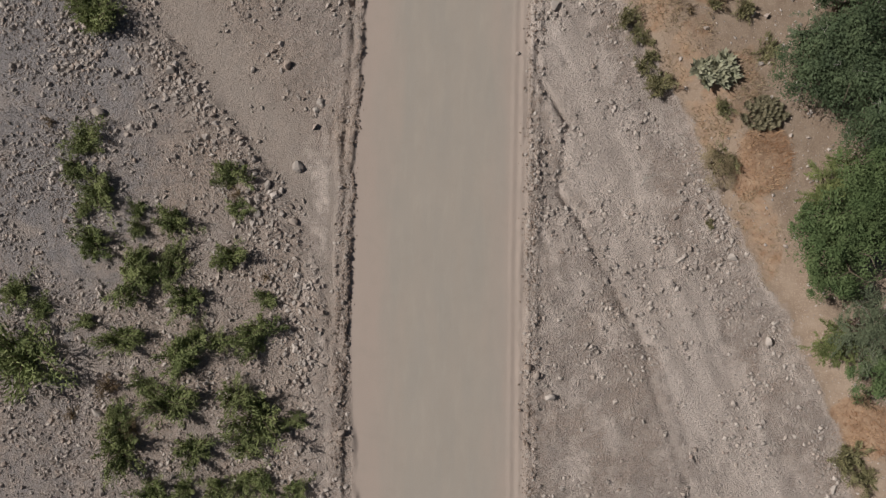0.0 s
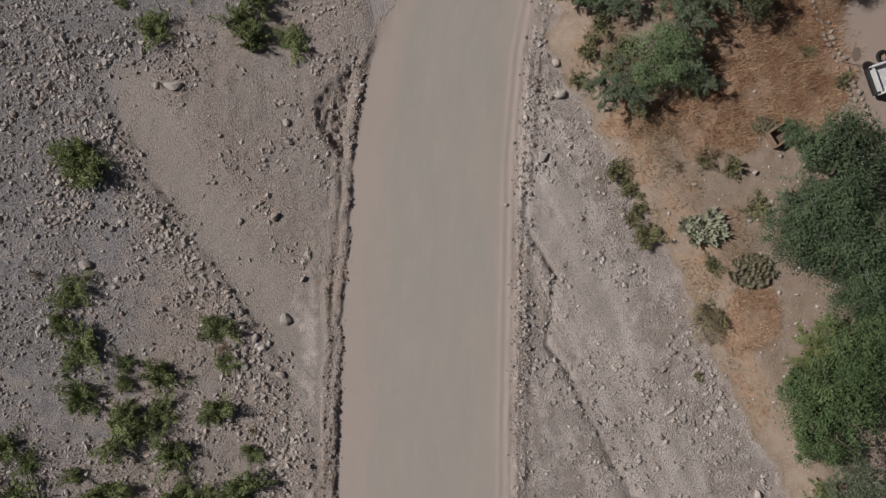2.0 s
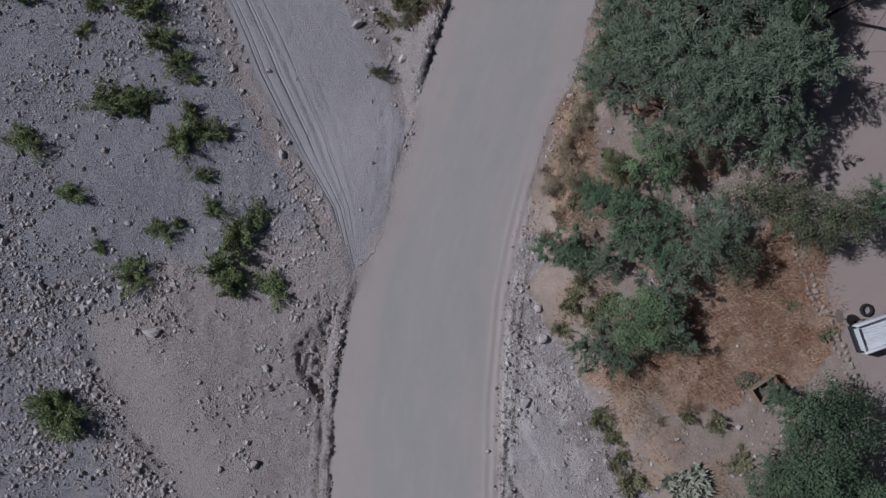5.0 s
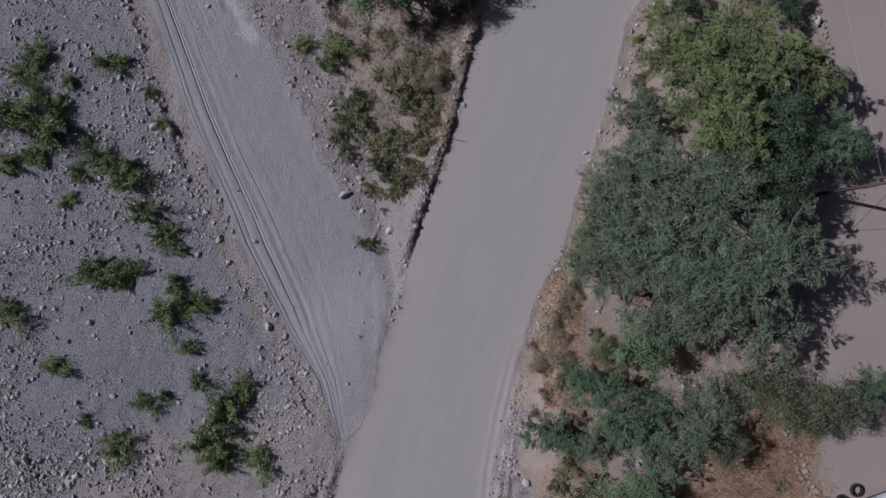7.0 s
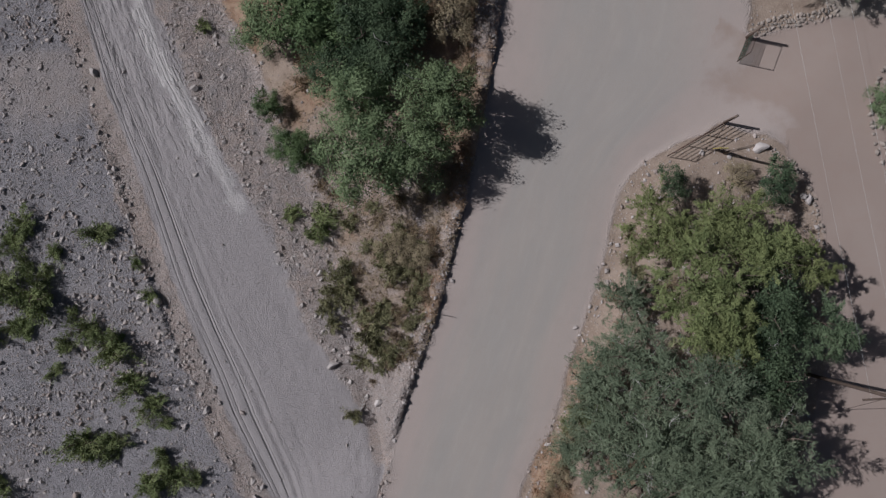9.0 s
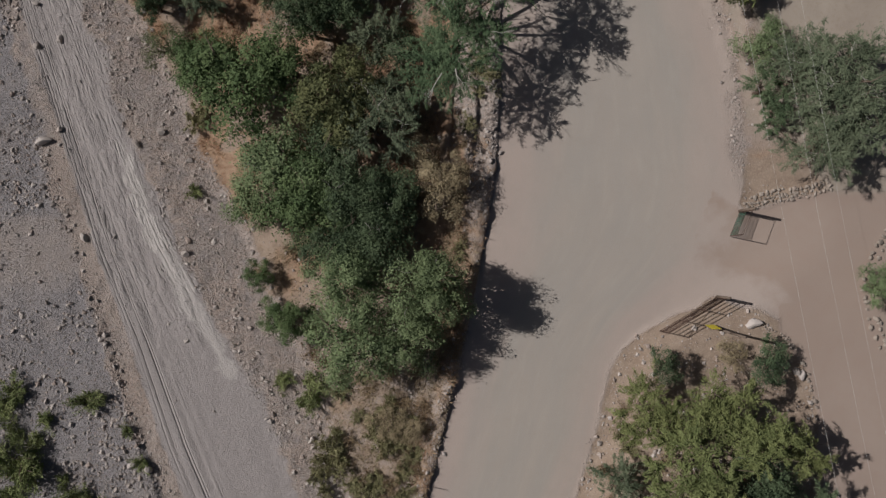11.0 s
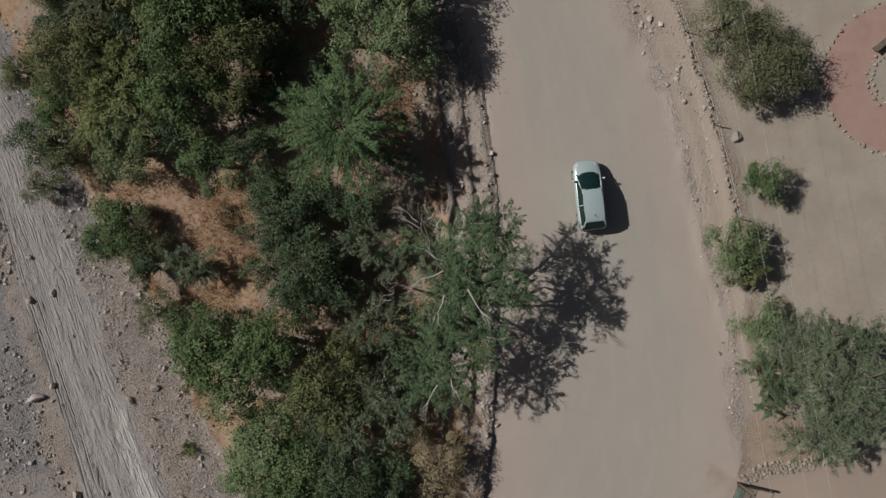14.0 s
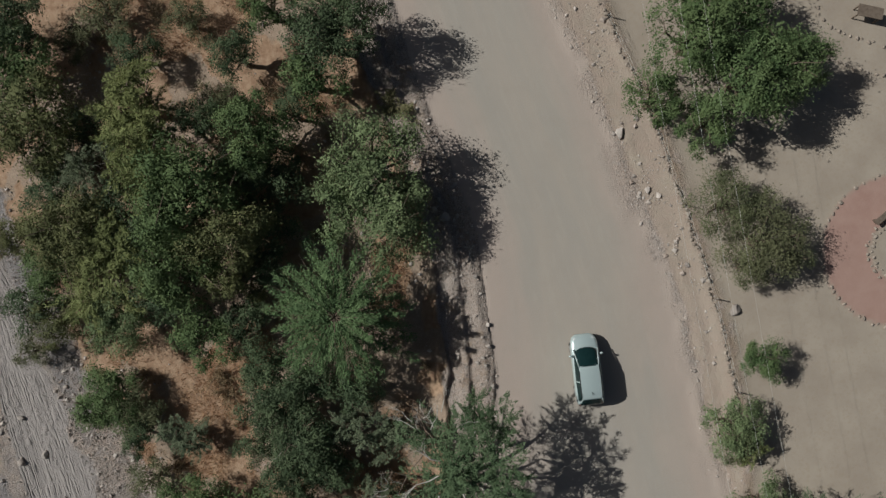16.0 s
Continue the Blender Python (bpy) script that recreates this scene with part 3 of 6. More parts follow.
POLE = plain("tarred_pole", (0.075, 0.052, 0.04), (0.125, 0.092, 0.072), 7.0)

# ---- mesh helpers ----
def mesh_of(name, verts, faces, material, smooth=False):
    """A mesh from arrays: verts (n, 3), faces (m, k)."""
    verts, faces = np.asarray(verts, np.float32), np.asarray(faces, np.int32)
    me = bpy.data.meshes.new(name)
    m, k = faces.shape
    me.vertices.add(len(verts)), me.loops.add(m * k), me.polygons.add(m)
    me.vertices.foreach_set("co", verts.ravel())
    me.loops.foreach_set("vertex_index", faces.ravel())
    me.polygons.foreach_set("loop_start", np.arange(0, m * k, k, dtype=np.int32))
    me.polygons.foreach_set("use_smooth", np.full(m, smooth))
    me.update(calc_edges=True)
    me.materials.append(material)
    return me


def part(name, data, parent, label="", place=None):
    """One mesh object under a thing or a part."""
    ob = new(name, data)
    ob.parent = parent
    if place is not None:
        ob.matrix_basis = place
    return tagged(ob, label)


def thing(name, place, label, category, group="", data=None, kind=""):
    ob = new(name, data)
    ob.matrix_basis = place
    return tagged(ob, label, category, group, kind)


def from_bm(name, bm, material, smooth=False, bevel=0.0):
    if bevel:
        bmesh.ops.bevel(bm, geom=bm.edges[:], offset=bevel, segments=2, affect="EDGES", profile=0.5)
    me = bpy.data.meshes.new(name)
    for f in bm.faces:
        f.smooth = smooth
    bm.to_mesh(me)
    bm.free()
    me.materials.append(material)
    return me


def box(bm, centre, size, turn=0.0):
    m = Matrix.Translation(centre) @ Matrix.Rotation(turn, 4, "Z") @ Matrix.Diagonal((*size, 1))
    return bmesh.ops.create_cube(bm, size=1, matrix=m)["verts"]


def rod(bm, a, b, r1, r2=None, sides=8):
    a, b = Vector(a), Vector(b)
    m = Matrix.Translation((a + b) / 2) @ (b - a).to_track_quat("Z", "Y").to_matrix().to_4x4()
    bmesh.ops.create_cone(bm, cap_ends=True, segments=sides, radius1=r1, radius2=r1 if r2 is None else r2, depth=(b - a).length, matrix=m)


def tubes(segments, sides=5):
    """Tapered tubes as arrays, from rows (a, b, radius at a, radius at b)."""
    verts, faces = [], []
    ring = np.linspace(0, 2 * np.pi, sides, endpoint=False)
    for a, b, ra, rb in segments:
        a, b = np.asarray(a, float), np.asarray(b, float)
        d = (b - a) / (np.linalg.norm(b - a) + 1e-9)
        e = np.cross(d, (0, 0, 1) if abs(d[2]) < 0.9 else (1, 0, 0))
        e /= np.linalg.norm(e)
        f = np.cross(d, e)
        base = len(verts)
        for c, r in ((a, ra), (b, rb)):
            verts.extend(c + r * (np.cos(t) * e + np.sin(t) * f) for t in ring)
        for i in range(sides):
            j = (i + 1) % sides
            faces.append((base + i, base + j, base + sides + j, base + sides + i))
    return np.array(verts), np.array(faces)


# ---- the ground: one sheet that reaches the horizon ----
def steps(marks, step, far):
    """Grid lines from mark to mark (place, spacing up to the next mark), then ever wider to the horizon."""
    inner = np.concatenate([np.linspace(a, b, int(round((b - a) / s)), endpoint=False) for (a, s), (b, _) in zip(marks, marks[1:])] + [[marks[-1][0]]])
    lo, hi = marks[0][0], marks[-1][0]
    outer = np.cumsum(step * 1.35 ** np.arange(1, 26))
    outer = outer[outer < far]
    return np.concatenate([lo - outer[::-1], inner, hi + outer])


def make_ground():
    gx = steps([(-31, 0.26), (-19, 0.15), (-8.2, 0.09), (-3.6, 0.16), (4.2, 0.1), (8.2, 0.26), (35, 0)], 0.26, 900)
    gy = steps([(-19, 0.17), (25, 0.26), (108, 0)], 0.26, 900)
    x, y = np.meshgrid(gx, gy)
    w = zones(x, y)
    z = height(x, y) + relief(x, y, w)
    nx, ny = len(gx), len(gy)
    verts = np.stack([x, y, z], -1).reshape(-1, 3)
    i = np.arange(nx * ny).reshape(ny, nx)
    faces = np.stack([i[:-1, :-1], i[:-1, 1:], i[1:, 1:], i[1:, :-1]], -1).reshape(-1, 4)
    xl, xr = road_left(y), road_right(y)
    across = np.where(w["track"] > w["road"], (x - track_left(y)) / np.maximum(track_right(y) - track_left(y), 1) * 1.6, (x - xl) / (xr - xl))
    layers = {
        "zone_a": (w["road"], w["track"], w["soil"]),
        "zone_b": (w["grass"], w["yard"], w["camp"]),
        "zone_c": (w["red"], w["pale"], w["wash"]),
        "zone_d": (across, y / 20.0, w["bed"]),
    }
    on_road = (w["road"][:-1, :-1] + w["road"][1:, 1:] > 1.0).ravel()
    on_track = (w["track"][:-1, :-1] + w["track"][1:, 1:] > 1.0).ravel() & ~on_road
    rest = ~(on_road | on_track)
    for name, keep, label, category in (
        ("ground", rest, "dry gravelly valley floor with sandy terraces and straw", "ground"),
        ("road", on_road, "wide graded dirt road of pale brown dust", "road"),
        ("track", on_track, "rutted dirt track of grey dust beside the gravel bed", "track"),
    ):
        used, back = np.unique(faces[keep], return_inverse=True)
        me = mesh_of(name, verts[used], back.reshape(-1, 4), GROUND, smooth=True)
        for key, values in layers.items():
            data = np.ones((len(used), 4), np.float32)
            data[:, :3] = np.stack([v.ravel()[used] for v in values], -1)
            me.attributes.new(key, "FLOAT_COLOR", "POINT").data.foreach_set("color", data.ravel())
        tagged(new(name, me), label, category, kind="structure")


make_ground()


# ---- stones ----
def rock_mesh(name, seed, material, cuts=2):
    rng = np.random.RandomState(seed)
    bm = bmesh.new()
    bmesh.ops.create_icosphere(bm, subdivisions=cuts, radius=1)
    planes = rng.randn(9, 3)
    planes /= np.linalg.norm(planes, axis=1)[:, None]
    for v in bm.verts:
        p = np.array(v.co)
        for n in planes:
            over = p @ n - 0.6
            if over > 0:
                p = p - n * over * 0.9
        p = p * (1 + 0.12 * rng.randn() * 0.5)
        v.co = Vector(p * (1.0, 0.8, 0.62))
    return from_bm(name, bm, material, smooth=False)


ROCKS = [rock_mesh("rock", 40 + k, STONE) for k in range(7)]
BORDER = [rock_mesh("border_stone", 60 + k, WALLSTONE, 1) for k in range(6)]


def rock(x, y, r, seed, label="", category="rock"):
    rng = np.random.RandomState(seed)
    z = float(ground_z(x, y))
    m = pose(x, y, z + 0.22 * r, rng.uniform(-12, 12), rng.uniform(-12, 12), rng.uniform(0, 360)) @ Matrix.Diagonal((r, r * rng.uniform(0.8, 1.1), r * rng.uniform(0.75, 1.1), 1))
    ob = thing("rock", m, label or "loose grey-brown rock lying on the gravel", category, "loose rocks", ROCKS[seed % 7])
    return ob


BOULDERS = [
    (-9.3, 6.3, 0.52), (-16.8, 21.5, 0.62), (-9.4, 19.2, 0.34), (-20.0, 33.4, 0.3), (-19.2, 60.9, 0.4), (-12.4, 60.7, 0.3), (-12.6, 59.9, 0.34), (-12.5, 54.2, 0.22),
    (-21.8, 67.3, 0.55), (-20.9, 74.0, 0.36), (-22.4, 73.6, 0.36), (-22.4, 9.8, 0.5), (-9.5, 2.6, 0.42), (19.2, 0.4, 0.36), (5.8, -6.8, 0.3), (-15.8, 67.1, 0.36),
    (-22.5, 76.4, 0.3), (8.4, 23.1, 0.42), (8.7, 21.1, 0.44), (7.6, 17.0, 0.45), (22.2, 83.5, 0.42), (-10.0, 13.0, 0.42), (-12.3, 12.6, 0.24), (-17.9, 21.6, 0.3),
    (5.1, 13.8, 0.2), (15.4, 3.0, 0.28), (12.1, 44.3, 0.2), (-19.0, 17.2, 0.2), (-0.4, 39.4, 0.4), (-3.4, 41.8, 0.45), (7.8, 66.0, 0.22), (26.0, 52.5, 0.36),
]
for k, (x, y, r) in enumerate(BOULDERS):
    rock(x, y, r, 100 + k, "smooth pale boulder half sunk in the gravel", "boulder")


def strew(count, seed, density, size, lo=(-31, -19), hi=(35, 108)):
    """Places and sizes of stones, by a density from 0 to 1."""
    rng = np.random.RandomState(seed)
    x, y = rng.uniform(lo[0], hi[0], count), rng.uniform(lo[1], hi[1], count)
    keep = rng.rand(count) < density(x, y)
    x, y = x[keep], y[keep]
    return x, y, size[0] * (size[1] / size[0]) ** (rng.rand(len(x)) ** 3.2)


def stone_density(x, y):
    w = zones(x, y)
    belt = np.clip(0.5 + 2.6 * rough(x, y, 6.0, 3) + 0.9 * rough(x, y, 1.4, 2), 0.06, 1)
    d = w["stony"] * np.where((x > road_right(y)) & (y < 26), 0.8, 1.0) * belt * (1 - 0.85 * w["wash"]) * (1 - 0.2 * w["pale"]) + 0.8 * w["talus"] + 1.2 * w["belt"] * w["stony"] * (1 - w["wash"])
    d = d + 0.9 * np.exp(-((x - terrace(y) + 1.0) / 0.7) ** 2) * (y < 20) * np.clip(0.4 + 3 * rough(x, y, 3.0, 2), 0, 1)
    d = d + 0.03 * w["soil"] * (y < 64) + 0.008 * w["track"] - 1.0 * w["camp"] - w["yard"]
    xl, xr = road_left(y), road_right(y)
    d = d + 0.26 * w["bed"] * w["stony"] * (1 - w["wash"]) * np.clip(0.4 + 2.2 * rough(x, y, 1.8, 3), 0.08, 1) * (x < xl)
    d = d * (1 - 0.75 * ramp(x - xl, -3.2, -2.0) * (x < xl) * (y < 14))
    verge = np.exp(-((x - xl + 0.4) / 0.5) ** 2) + np.exp(-((x - xr - 0.4) / 0.5) ** 2)
    d = np.clip(d, 0, 1) * (1 - 0.9 * w["grass"]) * (1 - 0.99 * np.maximum(w["camp"], w["yard"])) * (1 - w["road"])
    cut = track_left(y) - 1.2 - 0.5 * LAT.at(y * 0.2, 3)
    d = d * np.where((x > xr) & (y > 64), 0.06, 1.0) + 0.32 * ramp(y, 66, 70) * ramp(x - xr, -0.2, 0.3) * (1 - ramp(x - fence_line(y), -0.3, 0.1)) * np.clip(0.3 + 2.2 * rough(x, y, 1.2, 2), 0, 1) + 0.5 * (1 - w["wash"]) * ramp(cut - x, 0, 0.5) * ramp(y, 34, 50) * np.clip(0.6 + 2 * rough(x, y, 2.4, 3), 0.2, 1) + 0.7 * np.exp(-((x - cut) / 0.4) ** 2) * ramp(y, 28, 34) * np.clip(0.6 + 2 * rough(x, y, 3.0, 2), 0.1, 1)
    return np.clip(d + verge * (y < 55) * np.where(x < xl + 1, 0.1 * (y < 24) + 0.5 * (y > 37), 0.3) + 0.1 * verge * (y > 64), 0, 1) * (1 - 0.98 * ramp(x - xl, 0.3, 0.8) * (1 - ramp(x - xr, -0.9, -0.2)))


def coarse_density(x, y):
    return stone_density(x, y) * (1 - 0.65 * zones(x, y)["talus"])


def belt_density(x, y):
    """Bands of coarser stones beside the old flood channel."""
    w = zones(x, y)
    off = x - wash_line(y) + 0.8 * rough(x, y, 2.2)
    band = w["belt"] + 0.6 * np.exp(-((off - 3.4) / 0.9) ** 2) * (y < 26) + 0.8 * np.exp(-((off + 9.0) / 2.2) ** 2) * (y > 8) * (y < 34) + 0.9 * patches(x, y, [(-24.0, 24.0, 5.0, 4.6)])
    return np.clip(band * w["stony"] * (1 - w["wash"]) * np.clip(0.45 + 2.6 * rough(x, y, 2.6, 3), 0, 1), 0, 1) * (x < road_left(y) - 1.5)


def clod_density(x, y):
    """Broken soil along the edges of the road and in the hollow beside it."""
    d = np.zeros(x.shape)
    for way, last, wide, most in ((scarp(y), 25, 0.2, 1.0), (back_scarp(y), 17.5, 0.18, 0.8), (road_right(y) + 0.2, 30, 0.45, 0.5)):
        d = np.maximum(d, most * (y < last) * np.exp(-((x - way - 0.08 - 0.2 * rough(x * 0, y, 1.0, 2)) / wide) ** 2) * np.clip(0.7 + 1.4 * rough(x, y, 1.5, 2), 0.15, 1))
    bay = (x > -7.4) & (x < scarp(y) - 0.6) & (x - y > -27.6) & (x + y > 11.5) & (y > 17.4) & (y < 23.5)
    return np.maximum(d, 0.35 * bay)


def scatter_stones(name, count, seed, size, label, coarse=True, density=stone_density, material=PEBBLE, lo=(-31, -19), hi=(35, 108)):
    x, y, r = strew(count, seed, density, size, lo, hi)
    rng = np.random.RandomState(seed + 1)
    n = len(x)
    shape = np.array([(1, 0, 0), (0, 1, 0), (-1, 0, 0), (0, -1, 0), (0.45, 0.4, 0.7), (-0.5, 0.35, 0.65), (-0.1, -0.5, 0.7), (0, 0, -0.8)])
    tris = np.array([(0, 1, 4), (1, 5, 4), (1, 2, 5), (2, 6, 5), (2, 3, 6), (3, 0, 6), (0, 4, 6), (4, 5, 6)])
    if not coarse:
        shape = np.array([(1, 0, -0.2), (0, 0.8, -0.2), (-1, 0, -0.2), (0, -0.8, -0.2), (-0.15, 0.05, 1.0)])
        tris = np.array([(0, 1, 4), (1, 2, 4), (2, 3, 4), (3, 0, 4)])
    k = len(shape)
    v = shape[None] * rng.uniform(0.7, 1.2, (n, k, 1)) * np.stack([np.ones(n), rng.uniform(0.55, 1, n), rng.uniform(0.65, 1.1, n)], -1)[:, None]
    a = rng.uniform(0, 2 * np.pi, n)
    c, s = np.cos(a)[:, None], np.sin(a)[:, None]
    v = np.stack([v[..., 0] * c - v[..., 1] * s, v[..., 0] * s + v[..., 1] * c, v[..., 2]], -1) * r[:, None, None]
    v += np.stack([x, y, ground_z(x, y) + 0.1 * r], -1)[:, None]
    f = (tris[None] + (k * np.arange(n))[:, None, None]).reshape(-1, 3)
    tagged(new(name, mesh_of(name, v.reshape(-1, 3), f, material)), label, "gravel", kind="stuff")


scatter_stones("gravel", 200000, 11, (0.055, 0.23), "grey and pinkish river gravel strewn over the valley floor", True, coarse_density)
scatter_stones("fine_gravel", 620000, 13, (0.035, 0.085), "fine grey and pinkish gravel between the river stones", False)
scatter_stones("gravel", 42000, 19, (0.08, 0.36), "coarse grey and pinkish stones in bands beside a flood channel", True, belt_density, PEBBLE, (-31, -19), (6, 34))
scatter_stones("clods", 60000, 17, (0.05, 0.15), "brown clods of dry soil along the road edge", True, clod_density, CLOD, (-8, -19), (9, 31))
scatter_stones("gravel", 12000, 15, (0.08, 0.3), "grey river gravel on the outer valley floor", True, stone_density, PEBBLE, (-62, -40), (-31, 125))
x, y, r = strew(1100, 21, stone_density, (0.19, 0.44))
for k in range(min(len(x), 290)):
    rock(float(x[k]), float(y[k]), float(r[k]), 300 + k)

# ---- plants ----
def limb_tree(rng, top, reach, thick, forks=7):
    """Trunk and limbs of a low spreading tree: segments of tapered tubes, and the ends of the limbs."""
    segs, ends = [], []
    fork = np.array([rng.uniform(-0.1, 0.1), rng.uniform(-0.1, 0.1), top * 0.28])
    segs.append(((0, 0, -0.15), fork * 0.5 + (0.04, 0, 0), thick * 1.2, thick))
    segs.append((fork * 0.5 + (0.04, 0, 0), fork, thick, thick * 0.85))
    for k in range(forks):
        a = 2 * np.pi * (k + rng.uniform(-0.3, 0.3)) / forks
        r = reach * rng.uniform(0.35, 0.8)
        p, rad = fork, thick * 0.6
        end = np.array([r * np.cos(a), r * np.sin(a), top * rng.uniform(0.62, 0.95) * (1 - 0.25 * (r / reach) ** 2)])
        for j in range(1, 4):
            q = fork + (end - fork) * (j / 3) + rng.randn(3) * reach * 0.035
            segs.append((p, q, rad, rad * 0.7))
            p, rad = q, rad * 0.7
            for _ in range(2):
                tip = q + rng.randn(3) * reach * (0.17, 0.17, 0.08) + (0, 0, top * 0.05)
                segs.append((q, tip, rad * 0.6, rad * 0.2))
        ends.append(end)
    return segs, np.array(ends)


def plumes(rng, start, way, long, per, wide, droop, size, slim, bare=0.15):
    """Feathery boughs: leaf blades on both sides of each bough, closer to it towards the tip."""
    m, n = len(start), len(start) * per
    way = way / np.linalg.norm(way, axis=1)[:, None]
    side = np.cross(way, rng.randn(m, 3) * 0.25 + (0, 0, 1))
    side /= np.linalg.norm(side, axis=1)[:, None]
    bend = rng.normal(0, 0.16, m)
    p, w, s, g, b = (np.repeat(q, per, 0) for q in (start, way, side, long, bend))
    f = bare + (1 - bare) * rng.rand(n) ** 0.85
    off = rng.randn(n) * wide * (1.12 - f)
    c = p + w * (g * f)[:, None] + s * (g * (off + b * f * f))[:, None] + rng.randn(n, 3) * (g * wide * 0.3)[:, None]
    c[:, 2] -= droop * g * f * f
    d = w + s * (np.sign(off) * rng.uniform(0.1, 1.1, n))[:, None] + rng.randn(n, 3) * 0.38
    d[:, 2] -= droop * f
    d /= np.linalg.norm(d, axis=1)[:, None]
    e = np.cross(d, rng.randn(n, 3) * 0.6 + (0, 0, 1))
    e /= np.linalg.norm(e, axis=1)[:, None] + 1e-9
    k = size * rng.uniform(0.6, 1.35, n)[:, None]
    v = np.stack([c - d * k / 2 + e * k * slim / 2, c - d * k / 2 - e * k * slim / 2, c + d * k / 2], 1)
    return v.reshape(-1, 3), np.arange(n * 3).reshape(-1, 3)


def crown_mesh(name, seed, material, lobes, tufts, per, size, slim, spread, feather):
    """A domed crown, two metres in reach and four high: rounded lobes, each set with tufts of small leaves that face outwards."""
    rng = np.random.RandomState(seed)
    reach, top = 2.0, 4.0
    k = np.arange(lobes)
    a = 2.399 * k + rng.uniform(-0.6, 0.6, lobes)
    r = 0.76 * reach * np.sqrt((k + 0.3) / lobes) * rng.uniform(0.8, 1.22, lobes)
    ball = reach * rng.uniform(0.17, 0.34, lobes)
    lobe = np.stack([r * np.cos(a), r * np.sin(a), top * (0.36 + 0.52 * np.sqrt(np.clip(1 - (r / reach) ** 2, 0.02, 1)) + rng.uniform(-0.13, 0.08, lobes)) - 0.55 * ball], -1)
    m = lobes * tufts
    own = np.repeat(k, tufts)
    d = rng.randn(m, 3)
    d[:, 2] = np.abs(d[:, 2]) * 1.1 - 0.45
    d = d + lobe[own] / reach * (0.5, 0.5, 0)
    d /= np.linalg.norm(d, axis=1)[:, None]
    tuft = lobe[own] + d * (ball[own] * rng.uniform(0.6, 1.2, m))[:, None]
    n = m * per
    c, w, b = np.repeat(tuft, per, 0), np.repeat(d, per, 0), np.repeat(ball[own], per)
    side = np.cross(w, (0.3, 0.2, 1.0))
    c = c + rng.randn(n, 3) * (b * spread)[:, None] + w * (b * feather * rng.uniform(-0.5, 1.0, n))[:, None] + side * (b * 0.22 * rng.randn(n))[:, None]
    c[:, 2] = np.maximum(c[:, 2] - feather * 0.35 * b * rng.rand(n), 0.1)
    normal = w + rng.randn(n, 3) * 0.26 + (0, 0, 0.25)
    normal /= np.linalg.norm(normal, axis=1)[:, None]
    run = np.cross(normal, rng.randn(n, 3)) + w * feather
    run /= np.linalg.norm(run, axis=1)[:, None]
    e = np.cross(normal, run)
    e /= np.linalg.norm(e, axis=1)[:, None] + 1e-9
    g = size * rng.uniform(0.6, 1.35, n)[:, None]
    v = np.stack([c - run * g / 2 + e * g * slim / 2, c - run * g / 2 - e * g * slim / 2, c + run * g / 2], 1)
    return mesh_of(name, v.reshape(-1, 3), np.arange(n * 3).reshape(-1, 3), material)


def plume_mesh(name, seed, reach, top, material, lobes, boughs, per, size, slim, wide, droop):
    """A loose crown of feathery boughs that spread from uneven lobes, with gaps between them."""
    rng = np.random.RandomState(seed)
    a = rng.uniform(0, 2 * np.pi, lobes)
    r = reach * np.sqrt(rng.rand(lobes)) * 0.6
    r[0] = 0.05
    lobe = np.stack([r * np.cos(a), r * np.sin(a), top * (0.74 - 0.3 * (r / reach) ** 2) + rng.uniform(-1, 1, lobes) * top * 0.17], -1)
    which = rng.randint(0, lobes, boughs)
    a = rng.uniform(0, 2 * np.pi, boughs)
    way = np.stack([np.cos(a), np.sin(a), rng.uniform(-0.15, 0.75, boughs)], -1) + lobe[which] / reach * (0.9, 0.9, 0)
    start = lobe[which] + rng.randn(boughs, 3) * reach * 0.05
    long = reach * rng.uniform(0.24, 0.58, boughs) * rng.uniform(0.8, 1.25, lobes)[which]
    v, f = plumes(rng, start, way, long, per, wide, droop, size, slim)
    v[:, 2] = np.maximum(v[:, 2], 0.06 * top)
    return mesh_of(name, v, f, material)


def wood_mesh(name, seed, reach, top, material, forks=7):
    rng = np.random.RandomState(seed)
    segs, _ = limb_tree(rng, top, reach, 0.045 * top, forks)
    return mesh_of(name, *tubes(segs), material, smooth=True)


def bare_mesh(name, seed, reach, top, thick=0.032):
    """A bare bleached bough that sticks out of a crown."""
    rng = np.random.RandomState(seed)
    segs = []

    def grow(p, d, length, rad, depth):
        q = p + d * length
        mid = (p + q) / 2 + rng.randn(3) * length * 0.08
        segs.append((p, mid, rad, rad * 0.8)), segs.append((mid, q, rad * 0.8, rad * 0.55))
        if depth:
            for _ in range(rng.randint(2, 4)):
                e = d + rng.randn(3) * (0.55, 0.55, 0.25)
                grow(q if rng.rand() < 0.6 else mid, e / np.linalg.norm(e), length * rng.uniform(0.45, 0.75), rad * 0.5, depth - 1)

    d = np.array([1.0, 0.0, rng.uniform(0.1, 0.5)])
    start = np.array([reach * rng.uniform(0.1, 0.55), 0, top * rng.uniform(0.72, 0.9)])
    grow(start, d / np.linalg.norm(d), reach * rng.uniform(0.22, 0.38), thick, 3)
    return mesh_of(name, *tubes(segs, 4), DEADWOOD, smooth=True)


